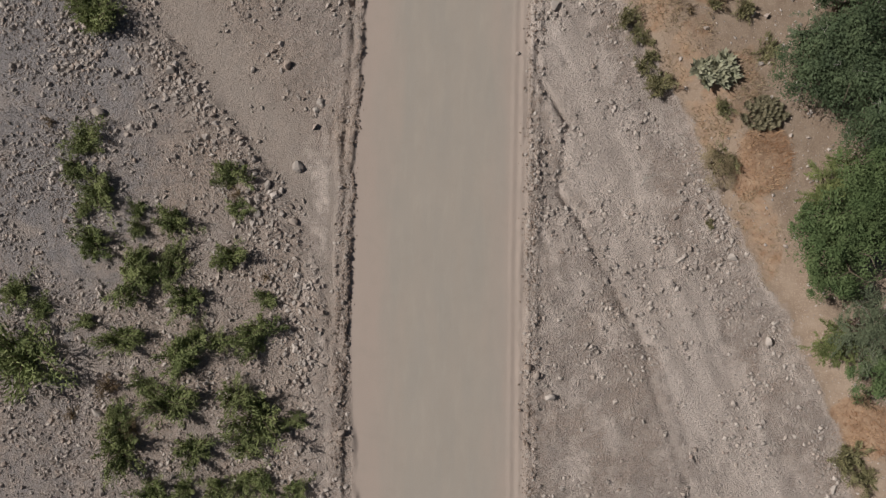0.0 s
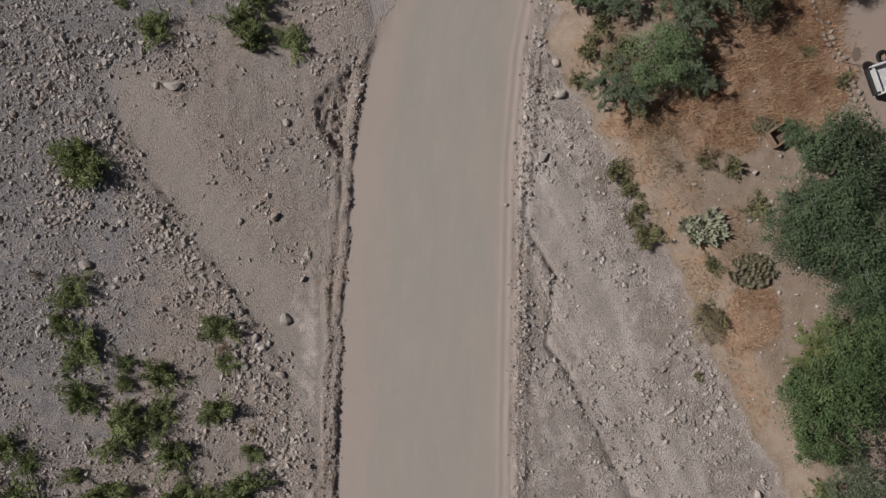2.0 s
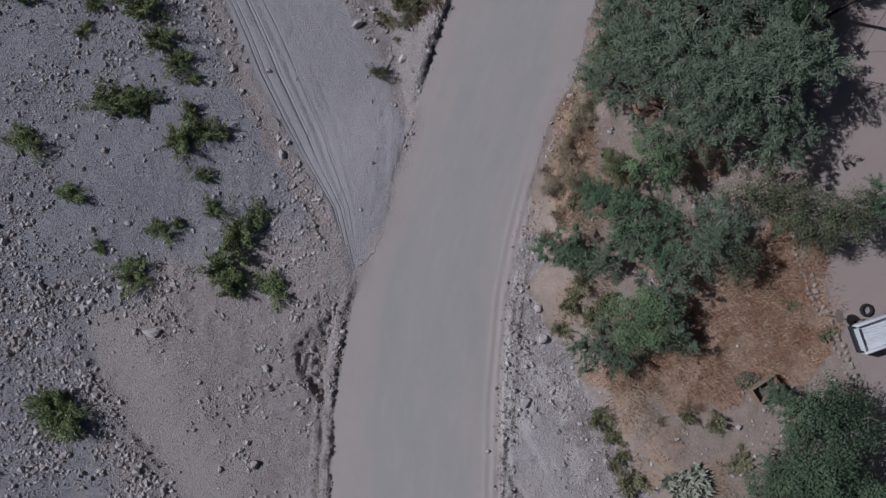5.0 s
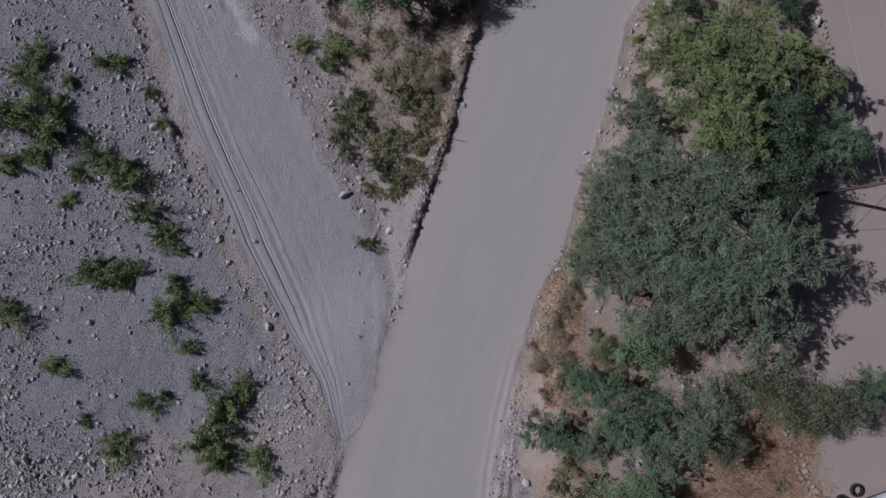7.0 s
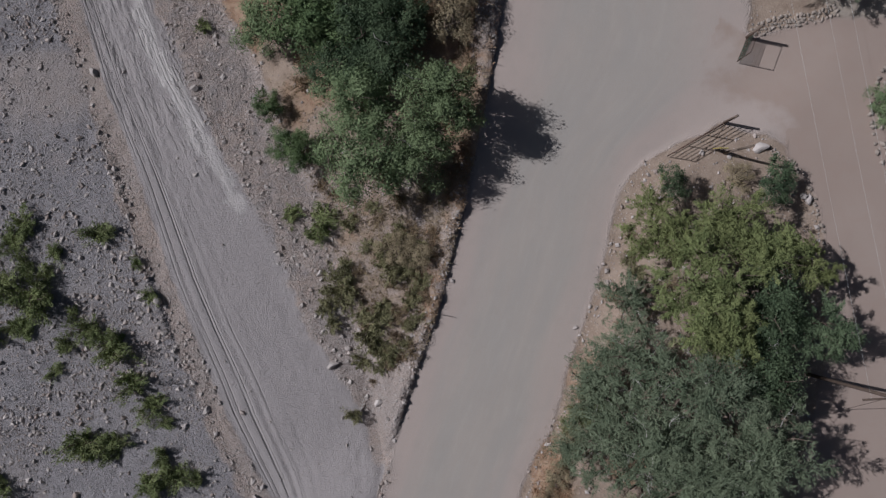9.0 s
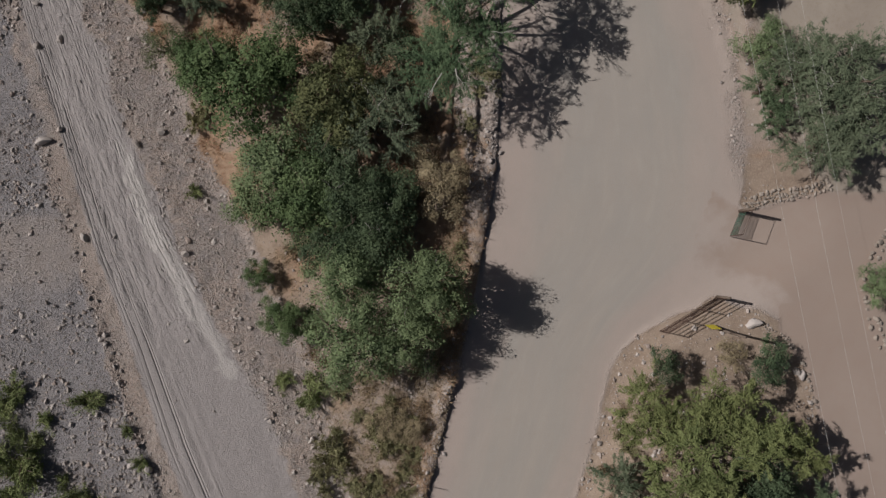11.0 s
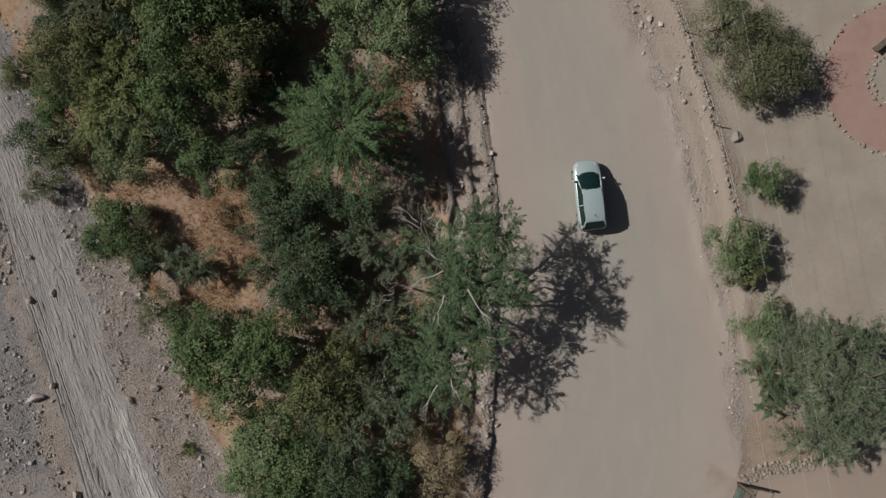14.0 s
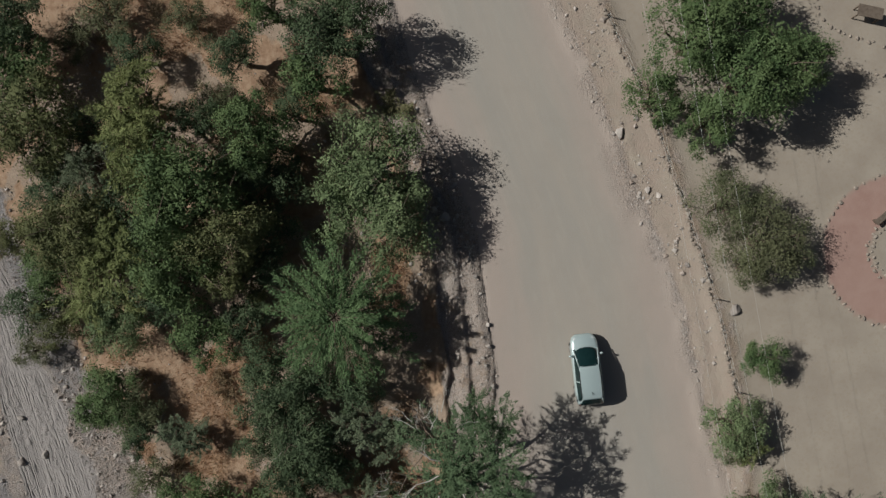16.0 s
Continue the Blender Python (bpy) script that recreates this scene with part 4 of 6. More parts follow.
def shrub_meshes(name, seed, material, stems=32, per=88, size=0.145, slim=0.27):
    """A low desert shrub, about one metre in radius: plumes of uneven length that spray outwards."""
    rng = np.random.RandomState(seed)
    a = rng.uniform(0, 2 * np.pi, stems)
    lean, turn = rng.uniform(0.3, 1.0), rng.uniform(0, 2 * np.pi)
    rise = rng.uniform(0.25, 1.5, stems)
    way = np.stack([np.cos(a) + 0.35 * lean * np.cos(turn), np.sin(a) + 0.35 * lean * np.sin(turn), rise], -1)
    way /= np.linalg.norm(way, axis=1)[:, None]
    long = rng.uniform(0.55, 1.25, stems) * (1 + 0.25 * np.cos(2 * (a - turn)))
    start = np.stack([rng.normal(0, 0.18, stems), rng.normal(0, 0.18, stems), np.full(stems, -0.03)], -1)
    v, f = plumes(rng, start, way, long, per, 0.2, 0.18, size, slim, 0.15)
    segs = [(p, p + w * g * 0.55, 0.02, 0.012) for p, w, g in zip(start, way, long)] + [(p + w * g * 0.55, p + w * g * 0.95 - (0, 0, 0.14 * g), 0.012, 0.004) for p, w, g in zip(start, way, long)]
    return mesh_of(name, v, f, material), mesh_of(name + "_stems", *tubes(segs, 4), BARK)


TREES = {}
for kind, leaf, size, slim, lobes, tufts, per, spread, feather in (
    ("green", "green", 0.112, 0.58, 22, 13, 45, 0.27, 0.36),
    ("olive", "yellow_olive", 0.112, 0.54, 22, 13, 45, 0.28, 0.4),
    ("dark", "dark", 0.122, 0.48, 21, 12, 42, 0.29, 0.5),
    ("bright", "bright", 0.112, 0.54, 22, 13, 45, 0.28, 0.4),
    ("tan", "tan", 0.12, 0.4, 18, 12, 38, 0.32, 0.55),
    ("brown", "brown", 0.12, 0.42, 19, 12, 40, 0.32, 0.55),
):
    TREES[kind] = [(crown_mesh(kind + "_crown", 200 + 7 * k + len(kind) * 31, LEAF[leaf], lobes if k < 3 else int(lobes * 0.55), tufts, per, size if k < 3 else 1.2 * size, slim, spread, feather), wood_mesh(kind + "_wood", 500 + k, 2.0, 4.0, BARK)) for k in range(5)]
for kind, leaf, size, slim, boughs, per, wide, droop in (
    ("grey", "grey", 0.18, 0.2, 140, 62, 0.15, 0.35),
    ("yellow", "yellow", 0.18, 0.24, 150, 68, 0.15, 0.4),
    ("sage", "sage", 0.17, 0.24, 130, 76, 0.18, 0.35),
):
    TREES[kind] = [(plume_mesh(kind + "_crown", 200 + 7 * k + len(kind) * 31, 2.5 * 0.98, 4.2, LEAF[leaf], 14, boughs if k < 3 else int(boughs * 0.6), per, size if k < 3 else 1.2 * size, slim, wide, droop), wood_mesh(kind + "_wood", 500 + k, 2.0, 4.0, BARK)) for k in range(5)]
SHRUBS = {
    "green": [shrub_meshes("shrub", 700 + k, LEAF["shrub"], 27 + 3 * (k % 3)) for k in range(6)],
    "olive": [shrub_meshes("olive_shrub", 760 + k, LEAF["olive"], 22, 75, 0.16, 0.27) for k in range(4)],
    "dry": [shrub_meshes("dry_shrub", 740 + k, LEAF["dry"], 16, 50, 0.15, 0.22) for k in range(3)],
}
SHRUB_LABELS = {"green": "small green desert shrub on the stony ground", "olive": "pale olive-green brush on the dry bank", "dry": "withered brown bush in dry straw"}
SHRUB_GROUPS = {"green": "desert shrubs", "olive": "olive brush", "dry": "withered bushes"}
TREE_LABELS = {
    "grey": "airy grey-green desert tree with a wide low crown",
    "green": "rounded green leafy tree with a dense lumpy crown",
    "yellow": "yellow-green feathery tree with a broad crown",
    "tan": "withered tan bush with a loose twiggy crown",
    "olive": "olive-green leafy tree with a dense rounded crown",
    "sage": "low sage-green bushy tree with a loose crown",
    "bright": "light green leafy tree with a soft crown",
    "brown": "brownish olive tree with a fine drooping crown",
    "dark": "dark green tree crowded among its neighbours",
}
BARE = [bare_mesh("bare_bough", 900 + k, 2.0, 4.0, 0.024) for k in range(5)]
TWIGS = [bare_mesh("bare_twig", 950 + k, 2.0, 3.9, 0.013) for k in range(5)]
SPARSE = [plume_mesh("sparse_crown", 370 + 9 * k, 2.2, 3.0, LEAF["sparse"], 13, 165, 88, 0.115, 0.26, 0.11, 0.3) for k in range(3)]
count_trees = 0


def tree(x, y, r, h, kind="grey"):
    global count_trees
    k = count_trees
    count_trees += 1
    rng = np.random.RandomState(1000 + k)
    crown, wood = TREES[kind][k % 3 if r > 2.0 else 3 + k % 2]
    z = float(height(x, y))
    e = thing("tree", pose(x, y, z, 0, 0, rng.uniform(0, 360)) @ Matrix.Diagonal((r / 1.95 * rng.uniform(0.93, 1.07), r / 1.95, h / 3.9, 1)), TREE_LABELS[kind], "tree", "valley trees")
    part("trunk", wood, e, "forked brown trunk and limbs")
    part("crown", crown, e)
    if r > 1.75 and kind in ("grey", "dark", "olive", "bright") and (kind == "grey" or k % 3 == 0):
        for j in range(5 if kind == "grey" else 2):
            part("bare_twig", TWIGS[(k + j) % 5], e, "thin bleached leafless twigs", pose(rng.uniform(-0.5, 0.5), rng.uniform(-0.5, 0.5), 0.1, 0, 0, 72 * j + rng.uniform(-30, 30)) @ Matrix.Diagonal((0.8, 0.8, 1.0, 1)))
    return e


count_shrubs = 0


def shrub(x, y, r, h, kind="green"):
    global count_shrubs
    k = count_shrubs
    count_shrubs += 1
    rng = np.random.RandomState(3000 + k)
    crown, stems = SHRUBS[kind][k % len(SHRUBS[kind])]
    z = float(ground_z(x, y))
    e = thing("shrub", pose(x, y, z, 0, 0, rng.uniform(0, 360)) @ Matrix.Diagonal((r * rng.uniform(0.95, 1.3), r * rng.uniform(0.85, 1.1), h * rng.uniform(1.2, 1.6), 1)), SHRUB_LABELS[kind], "shrub", SHRUB_GROUPS[kind])
    part("woody_base", stems, e, "thin brown twigs")
    part("foliage", crown, e)
    return e


# places (x, y), reach and height of the plants, kind by kind
DESERT_SHRUBS_A = [(-18.4, -14.8, 1.18, 1.06), (-14.4, -14.8, 1.04, 0.95), (-9.3, -14.8, 0.93, 0.83), (-11.3, -14.7, 1.18, 1.06), (-16.4, -14.6, 1.04, 0.95), (-12.8, -14.5, 1.04, 0.95), (-15.8, -12.2, 1.5, 1.3), (-20.6, -12.1, 1.84, 1.66), (-12.6, -11.8, 1.18, 1.06), (-10.8, -10.9, 1.09, 0.95), (-9.4, -10.2, 0.93, 0.83), (-20.8, -10.2, 1.09, 0.95), (-11.8, -10.1, 1.93, 1.66), (-17.3, -9.1, 1.84, 1.66), (-13.2, -8.6, 1.27, 1.06), (-19.2, -7.9, 0.93, 0.83), (-16.9, -6.4, 1.75, 1.54), (-26.6, -6.4, 2.4, 2.14), (-14.3, -5.2, 0.93, 0.83), (-20.6, -5.0, 1.42, 1.3), (-15.8, -5.0, 1.01, 0.83), (-11.7, -4.6, 1.75, 1.54)]
DESERT_SHRUBS_B = [(-23.1, -3.9, 0.76, 0.71), (-25.8, -3.0, 0.93, 0.83), (-16.5, -2.4, 1.42, 1.3), (-11.3, -2.4, 0.83, 0.71), (-27.4, -2.1, 1.18, 1.06), (-20.0, -1.5, 1.75, 1.54), (-18.7, -0.8, 1.01, 0.83), (-17.4, -0.1, 1.27, 1.06), (-19.5, 0.3, 1.01, 0.83), (-13.6, 0.3, 1.34, 1.19), (-22.5, 1.2, 1.34, 1.19), (-19.7, 2.3, 0.76, 0.71), (-17.2, 2.5, 1.34, 1.19), (-13.0, 3.4, 0.83, 0.71), (-19.6, 3.4, 0.76, 0.71), (-23.0, 3.6, 0.83, 0.71), (-22.2, 4.7, 1.38, 1.19), (-13.3, 5.6, 1.18, 1.06), (-23.9, 6.1, 1.04, 0.95), (-23.0, 8.0, 1.18, 1.06), (-22.4, 16.0, 1.66, 1.42), (-22.6, 16.3, 1.75, 1.54)]
DESERT_SHRUBS_C = [(-22.6, 16.9, 1.27, 1.3), (-8.8, 24.2, 1.11, 1.06), (-11.3, 24.6, 1.27, 1.3), (-18.1, 25.3, 1.2, 1.19), (-12.2, 25.8, 1.56, 1.54), (-20.2, 27.1, 0.56, 0.59), (-11.2, 27.6, 1.41, 1.42), (-16.2, 28.0, 0.9, 0.83), (-15.1, 28.5, 0.56, 0.59), (-10.0, 29.1, 0.97, 0.95), (-12.9, 29.6, 0.74, 0.71), (-22.0, 30.5, 0.9, 0.83), (-13.5, 31.8, 0.68, 0.71), (-24.9, 33.8, 1.2, 1.19), (-15.0, 33.8, 1.34, 1.3), (-13.4, 34.6, 1.13, 1.06), (-12.2, 34.6, 0.68, 0.71), (-14.4, 35.8, 0.83, 0.83), (-19.4, 36.7, 1.41, 1.42), (-17.5, 36.7, 1.2, 1.19), (-14.3, 38.1, 0.74, 0.71), (-15.2, 39.1, 1.05, 1.06)]
DESERT_SHRUBS_D = [(-16.4, 40.6, 1.2, 1.19), (-21.5, 41.4, 0.6, 0.59), (-17.7, 43.0, 1.41, 1.42), (-20.9, 43.3, 0.74, 0.71), (-25.8, 43.7, 1.13, 1.06), (-19.4, 44.1, 1.05, 1.06), (-24.3, 44.2, 0.6, 0.59), (-23.4, 44.2, 0.74, 0.71), (-23.5, 44.3, 0.74, 0.71), (-20.4, 45.1, 0.56, 0.59), (-22.9, 46.2, 1.64, 1.66), (-15.3, 46.3, 0.56, 0.59), (-25.0, 46.8, 1.56, 1.54), (-22.2, 47.5, 0.9, 0.83), (-16.2, 48.4, 0.45, 0.47), (-23.5, 48.5, 0.83, 0.83), (-21.5, 49.0, 0.74, 0.71), (-24.5, 49.7, 0.9, 0.83), (-4.4, 50.3, 0.97, 0.95), (-18.7, 50.4, 0.97, 0.95), (-23.6, 50.8, 1.13, 1.06), (-4.1, 51.0, 1.27, 1.3)]
DESERT_SHRUBS_E = [(-6.3, 51.4, 0.6, 0.59), (-6.0, 51.7, 0.6, 0.59), (-12.0, 63.9, 0.6, 0.59)]
OLIVE_BRUSH_VERGE = [(10.2, 23.5, 0.9, 0.9), (11.5, 22.5, 0.95, 1.0), (10.8, 25.0, 0.83, 0.8), (12.4, 23.6, 0.89, 0.9), (9.8, 21.9, 0.8, 0.8), (13.3, 21.8, 0.83, 0.8)]
OLIVE_BRUSH_A = [(27.5, -13.8, 0.98, 0.95), (26.5, -12.5, 1.33, 1.33), (17.6, 2.6, 0.41, 0.38), (18.2, 6.6, 1.15, 1.14), (18.1, 9.9, 0.68, 0.66), (18.0, 9.9, 0.57, 0.57), (14.3, 11.5, 1.05, 1.04), (14.5, 12.0, 0.76, 0.76), (13.3, 12.9, 0.65, 0.66), (13.8, 13.5, 0.7, 0.66), (13.4, 14.6, 0.64, 0.66), (12.9, 15.1, 0.64, 0.66), (19.2, 16.0, 0.79, 0.76), (19.4, 16.1, 0.62, 0.66), (12.2, 16.2, 0.94, 0.95), (26.2, 21.6, 0.56, 0.57), (24.0, 23.4, 0.56, 0.57), (10.5, 29.9, 0.73, 0.76), (-2.0, 38.6, 0.65, 0.66), (-1.5, 42.0, 0.82, 0.85), (0.3, 42.8, 0.86, 0.85), (-0.8, 43.3, 0.86, 0.85)]
OLIVE_BRUSH_B = [(-0.9, 43.6, 1.21, 1.23), (-3.4, 44.5, 0.76, 0.76), (-1.5, 45.0, 0.87, 0.85), (-0.4, 45.0, 1.14, 1.14), (-3.9, 45.5, 0.7, 0.66), (-3.0, 46.4, 1.22, 1.23), (-2.7, 46.9, 1.33, 1.33), (1.4, 47.9, 1.02, 1.04), (-2.6, 47.9, 0.76, 0.76), (0.3, 48.2, 1.02, 1.04), (1.3, 49.0, 1.3, 1.33), (0.4, 49.3, 1.25, 1.23), (-15.8, 77.2, 0.87, 0.85)]
WITHERED_BUSHES_A = [(-20.0, -10.8, 0.82, 0.85), (-23.9, -9.9, 0.53, 0.57), (26.9, -8.8, 0.86, 0.85), (-21.4, -8.0, 1.1, 1.14), (-11.3, -1.0, 0.44, 0.47), (-13.2, 4.4, 0.53, 0.57), (-25.5, 9.1, 0.47, 0.47), (15.8, 16.1, 0.57, 0.57), (8.9, 32.0, 0.69, 0.66), (1.0, 45.3, 0.69, 0.66), (1.7, 46.6, 0.74, 0.76), (0.4, 47.1, 0.69, 0.66), (3.9, 53.1, 0.73, 0.76), (-7.4, 58.8, 0.87, 0.85), (-5.1, 60.1, 0.92, 0.95), (-5.2, 61.6, 0.58, 0.57), (-8.7, 78.1, 1.02, 1.04), (-9.1, 79.3, 1.02, 1.04), (-14.3, 79.3, 0.75, 0.76), (-17.4, 81.2, 0.87, 0.85), (-15.1, 81.5, 0.86, 0.85), (-9.1, 96.4, 0.94, 0.95)]
WITHERED_BUSHES_B = [(-5.9, 96.8, 0.93, 0.95), (-18.3, 100.7, 0.98, 0.95), (-10.8, 101.4, 1.1, 1.14), (-15.9, 101.8, 1.25, 1.23), (-13.0, 101.9, 0.94, 0.95)]
OLIVE_TREES = [(12.9, 31.9, 1.24, 1.8), (12.8, 39.3, 1.65, 2.4), (-1.9, 68.3, 2.63, 5.5), (-1.0, 70.9, 1.47, 4), (-19.3, 82.7, 1.65, 2.8), (-7.5, 85.5, 1.72, 5), (-21.9, 88.0, 1.57, 2.6), (-17.1, 88.2, 2.62, 5.2), (-7.5, 88.4, 2.6, 6.5), (-19.6, 94.8, 3.17, 5.5)]
GREEN_TREES_A = [(26.8, -6.7, 1.73, 2.6), (23.9, -0.8, 1.89, 3), (24.2, 1.6, 2.88, 4), (22.9, 2.3, 1.72, 2.8), (26.2, 3.7, 2.04, 3.6), (26.1, 5.6, 2.54, 4), (-5.4, 55.5, 1.42, 2.2), (-6.2, 55.9, 1.22, 2), (-7.5, 58.4, 1.01, 1.8), (-3.9, 63.1, 2.86, 4.6), (-7.7, 69.9, 3.53, 5.2), (-5.0, 71.2, 1.83, 5), (-10.5, 71.5, 2.08, 3.6), (-15.9, 78.0, 2.18, 3.2), (-9.4, 82.2, 1.97, 3.6)]
GREEN_TREES_B = [(23.3, 80.7, 1.4, 2.2), (-10.3, 86.2, 2.64, 6), (-18.9, 86.2, 2.02, 3.4), (-9.7, 90.3, 3.19, 7), (-5.9, 93.7, 2.31, 5.5), (19.8, 94.3, 1.84, 3.6), (16.8, 95.6, 1.9, 3.6), (21.8, 96.7, 2.84, 5.2), (-2.5, 96.9, 2.0, 4), (24.5, 97.5, 2.04, 4.2), (-21.3, 98.4, 2.92, 5), (18.9, 98.9, 2.78, 5), (21.1, 100.6, 2.33, 4.5), (-5.3, 101.2, 1.62, 4)]
# several low ones are added to fill dark, shaded gaps in the thicket
DARK_TREES_A = [(26.6, 10.7, 3.01, 4.6), (23.9, 53.2, 1.5, 1.7), (26.4, 8.4, 2.03, 4), (23.6, 12.0, 2.69, 4.2), (22.5, 12.0, 1.64, 3), (24.5, 12.5, 2.86, 4.2), (24.8, 16.1, 3.17, 4.6), (22.2, 42.0, 2.29, 4.6), (27.1, 43.9, 1.14, 3.2), (22.7, 44.6, 2.04, 4.2), (22.6, 45.9, 2.16, 4.4), (17.4, 53.1, 1.21, 2.6), (-3.4, 60.2, 1.72, 3.2), (-1.7, 60.5, 2.03, 4), (0.1, 60.6, 2.36, 3.6), (-0.5, 62.7, 2.34, 4.2), (-4.1, 63.0, 1.72, 3.4), (1.7, 63.2, 1.68, 3.4), (-1.0, 63.6, 2.07, 4.5), (-2.2, 67.0, 2.02, 4), (1.7, 71.5, 1.47, 3.2), (-3.7, 73.5, 1.41, 4)]
DARK_TREES_B = [(-4.6, 74.2, 1.62, 4), (-1.7, 74.2, 1.61, 3.8), (-6.2, 75.6, 1.36, 3.6), (-14.1, 75.7, 1.24, 2.6), (-3.0, 75.9, 1.99, 4.6), (-3.3, 76.0, 2.16, 4.5), (-5.4, 77.9, 1.84, 4.2), (-4.4, 78.9, 2.16, 4.5), (-0.3, 78.9, 1.6, 3.6), (-3.0, 79.6, 1.83, 4), (-5.7, 80.2, 1.51, 4), (-6.8, 83.2, 1.58, 3), (-20.8, 83.8, 1.97, 3), (-12.4, 83.8, 1.91, 3.2), (-5.8, 86.2, 1.65, 2.8), (-13.3, 87.6, 2.17, 3.6), (-5.4, 88.5, 1.87, 2.8), (-15.5, 89.6, 1.98, 3.4), (-19.4, 90.4, 1.71, 2.8), (-4.7, 91.5, 1.93, 3), (-7.0, 91.5, 2.01, 3.6), (-18.5, 92.5, 2.01, 3)]
DARK_TREES_C = [(-17.0, 94.5, 1.59, 3), (-9.7, 94.9, 1.6, 3.6), (-3.9, 95.1, 1.31, 3.6), (-7.1, 98.5, 1.63, 4), (-13.8, 98.9, 1.42, 3), (-1.9, 99.2, 2.37, 5), (0.2, 100.1, 1.73, 5), (-20.9, 100.7, 2.33, 5)]
YELLOW_TREES = [(24.6, -5.2, 1.62, 2.4), (24.1, 4.7, 1.89, 2.8), (19.1, 44.6, 2.01, 5.2), (19.7, 44.8, 1.9, 4.4), (18.5, 47.2, 2.6, 5), (25.1, 48.2, 1.46, 3.6), (22.6, 48.8, 2.03, 4.4), (16.4, 50.5, 2.06, 3.6), (20.0, 50.7, 2.17, 4), (22.6, 75.4, 0.95, 2.0), (-15.2, 85.9, 2.75, 4.6), (-11.9, 92.1, 2.26, 6), (-12.5, 95.5, 2.39, 5.5)]
GREY_TREES_A = [(17.8, 27.6, 2.22, 3.4), (25.9, -3.9, 2.13, 3.2), (22.8, 14.3, 1.55, 2.6), (11.8, 20.8, 1.8, 2.2), (16.5, 21.6, 1.38, 2), (15.6, 25.5, 1.88, 2.6), (12.1, 26.5, 1.31, 2), (21.7, 33.6, 1.99, 4.2), (15.7, 35.2, 2.71, 4.2), (19.4, 35.8, 3.09, 5.4), (18.7, 36.6, 2.6, 5.4), (12.7, 37.4, 2.03, 3), (15.6, 37.8, 3.27, 4.8), (21.6, 37.9, 2.85, 5.6), (23.6, 40.0, 1.48, 4.2), (12.7, 40.9, 2.11, 3.4), (18.1, 41.1, 3.25, 5.2), (14.5, 42.6, 2.49, 4), (14.7, 45.8, 1.76, 3), (26.7, 66.2, 2.37, 3.2), (0.4, 67.6, 2.37, 5), (29.3, 67.6, 1.97, 3.2)]
GREY_TREES_B = [(1.3, 69.5, 1.41, 3.2), (27.5, 69.6, 2.87, 3.6), (25.7, 70.2, 2.3, 3), (0.4, 72.5, 1.53, 4), (-11.0, 75.7, 1.47, 2.6), (-11.5, 76.0, 1.05, 2.4), (2.4, 76.2, 1.49, 3.6), (0.0, 76.9, 1.49, 4), (-16.2, 92.3, 1.76, 4)]
BRIGHT_TREES = [(14.4, 22.7, 2.26, 2.6), (15.0, 32.3, 1.96, 2.8), (-0.8, 54.6, 2.93, 5.4), (2.2, 55.0, 2.06, 4.6), (4.5, 57.0, 1.46, 5.2), (30.4, 57.8, 1.28, 2), (3.3, 58.0, 2.27, 5.6), (-1.5, 58.6, 2.34, 4.8), (-7.9, 63.1, 1.75, 3), (-5.4, 64.6, 2.98, 4.6), (23.3, 72.2, 1.59, 2.4), (21.6, 76.8, 1.81, 2.8), (-14.8, 83.0, 2.23, 4), (1.8, 89.0, 2.39, 5), (-0.8, 89.4, 1.93, 5), (0.9, 91.9, 2.68, 5.6)]
BROWN_TREES = [(26.3, 28.9, 1.95, 3.6), (23.2, 29.2, 1.75, 3.2), (24.7, 27.9, 1.49, 3), (21.1, 30.2, 1.86, 3), (19.8, 26.2, 1.5, 2.8), (-13.3, 72.9, 1.6, 2.2), (22.0, 75.8, 1.4, 2.4), (-14.7, 77.3, 2.12, 2.6), (-21.2, 80.9, 1.23, 1.8), (22.4, 86.0, 1.37, 2.4), (25.1, 86.8, 1.24, 2.2), (23.2, 87.6, 2.31, 3.2), (21.1, 89.7, 2.09, 3), (-8.7, 96.2, 1.35, 2.2), (-18.0, 100.0, 1.37, 2), (-10.4, 100.9, 1.41, 2.4), (-15.5, 101.5, 1.97, 2.6)]
SAGE_TREES = [(9.2, 26.9, 1.73, 2.2), (13.9, 28.2, 2.43, 3.2), (12.0, 29.9, 1.57, 2.4), (28.1, 29.9, 1.21, 3.2), (22.9, 17.7, 1.17, 2.2), (25.6, 44.5, 1.66, 3.6), (24.0, 67.8, 1.18, 1.8), (23.4, 69.6, 1.34, 2.2)]
TAN_TREES = [(9.7, 33.0, 1.06, 1.1), (10.7, 35.1, 1.06, 1.2), (9.0, 30.9, 0.93, 1.0), (10.2, 31.3, 0.91, 1.1), (11.5, 37.3, 0.98, 1.4), (21.8, 53.6, 1.15, 1.0), (17.8, 6.3, 1.52, 1.5), (18.4, 32.6, 1.04, 1.4), (2.3, 48.9, 1.05, 1.2), (0.7, 49.3, 1.41, 1.4), (4.0, 63.7, 1.95, 2.8), (5.0, 64.8, 1.22, 2.2), (3.1, 65.7, 1.29, 2)]
for x, y, r, h in DESERT_SHRUBS_A + DESERT_SHRUBS_B + DESERT_SHRUBS_C + DESERT_SHRUBS_D + DESERT_SHRUBS_E:
    shrub(x, y, r, h, "green")
for x, y, r, h in OLIVE_BRUSH_VERGE + OLIVE_BRUSH_A + OLIVE_BRUSH_B:
    shrub(x, y, r, h, "olive")
for x, y, r, h in WITHERED_BUSHES_A + WITHERED_BUSHES_B:
    shrub(x, y, r, h, "dry")
for x, y, r, h in OLIVE_TREES:
    tree(x, y, r, h, "olive")
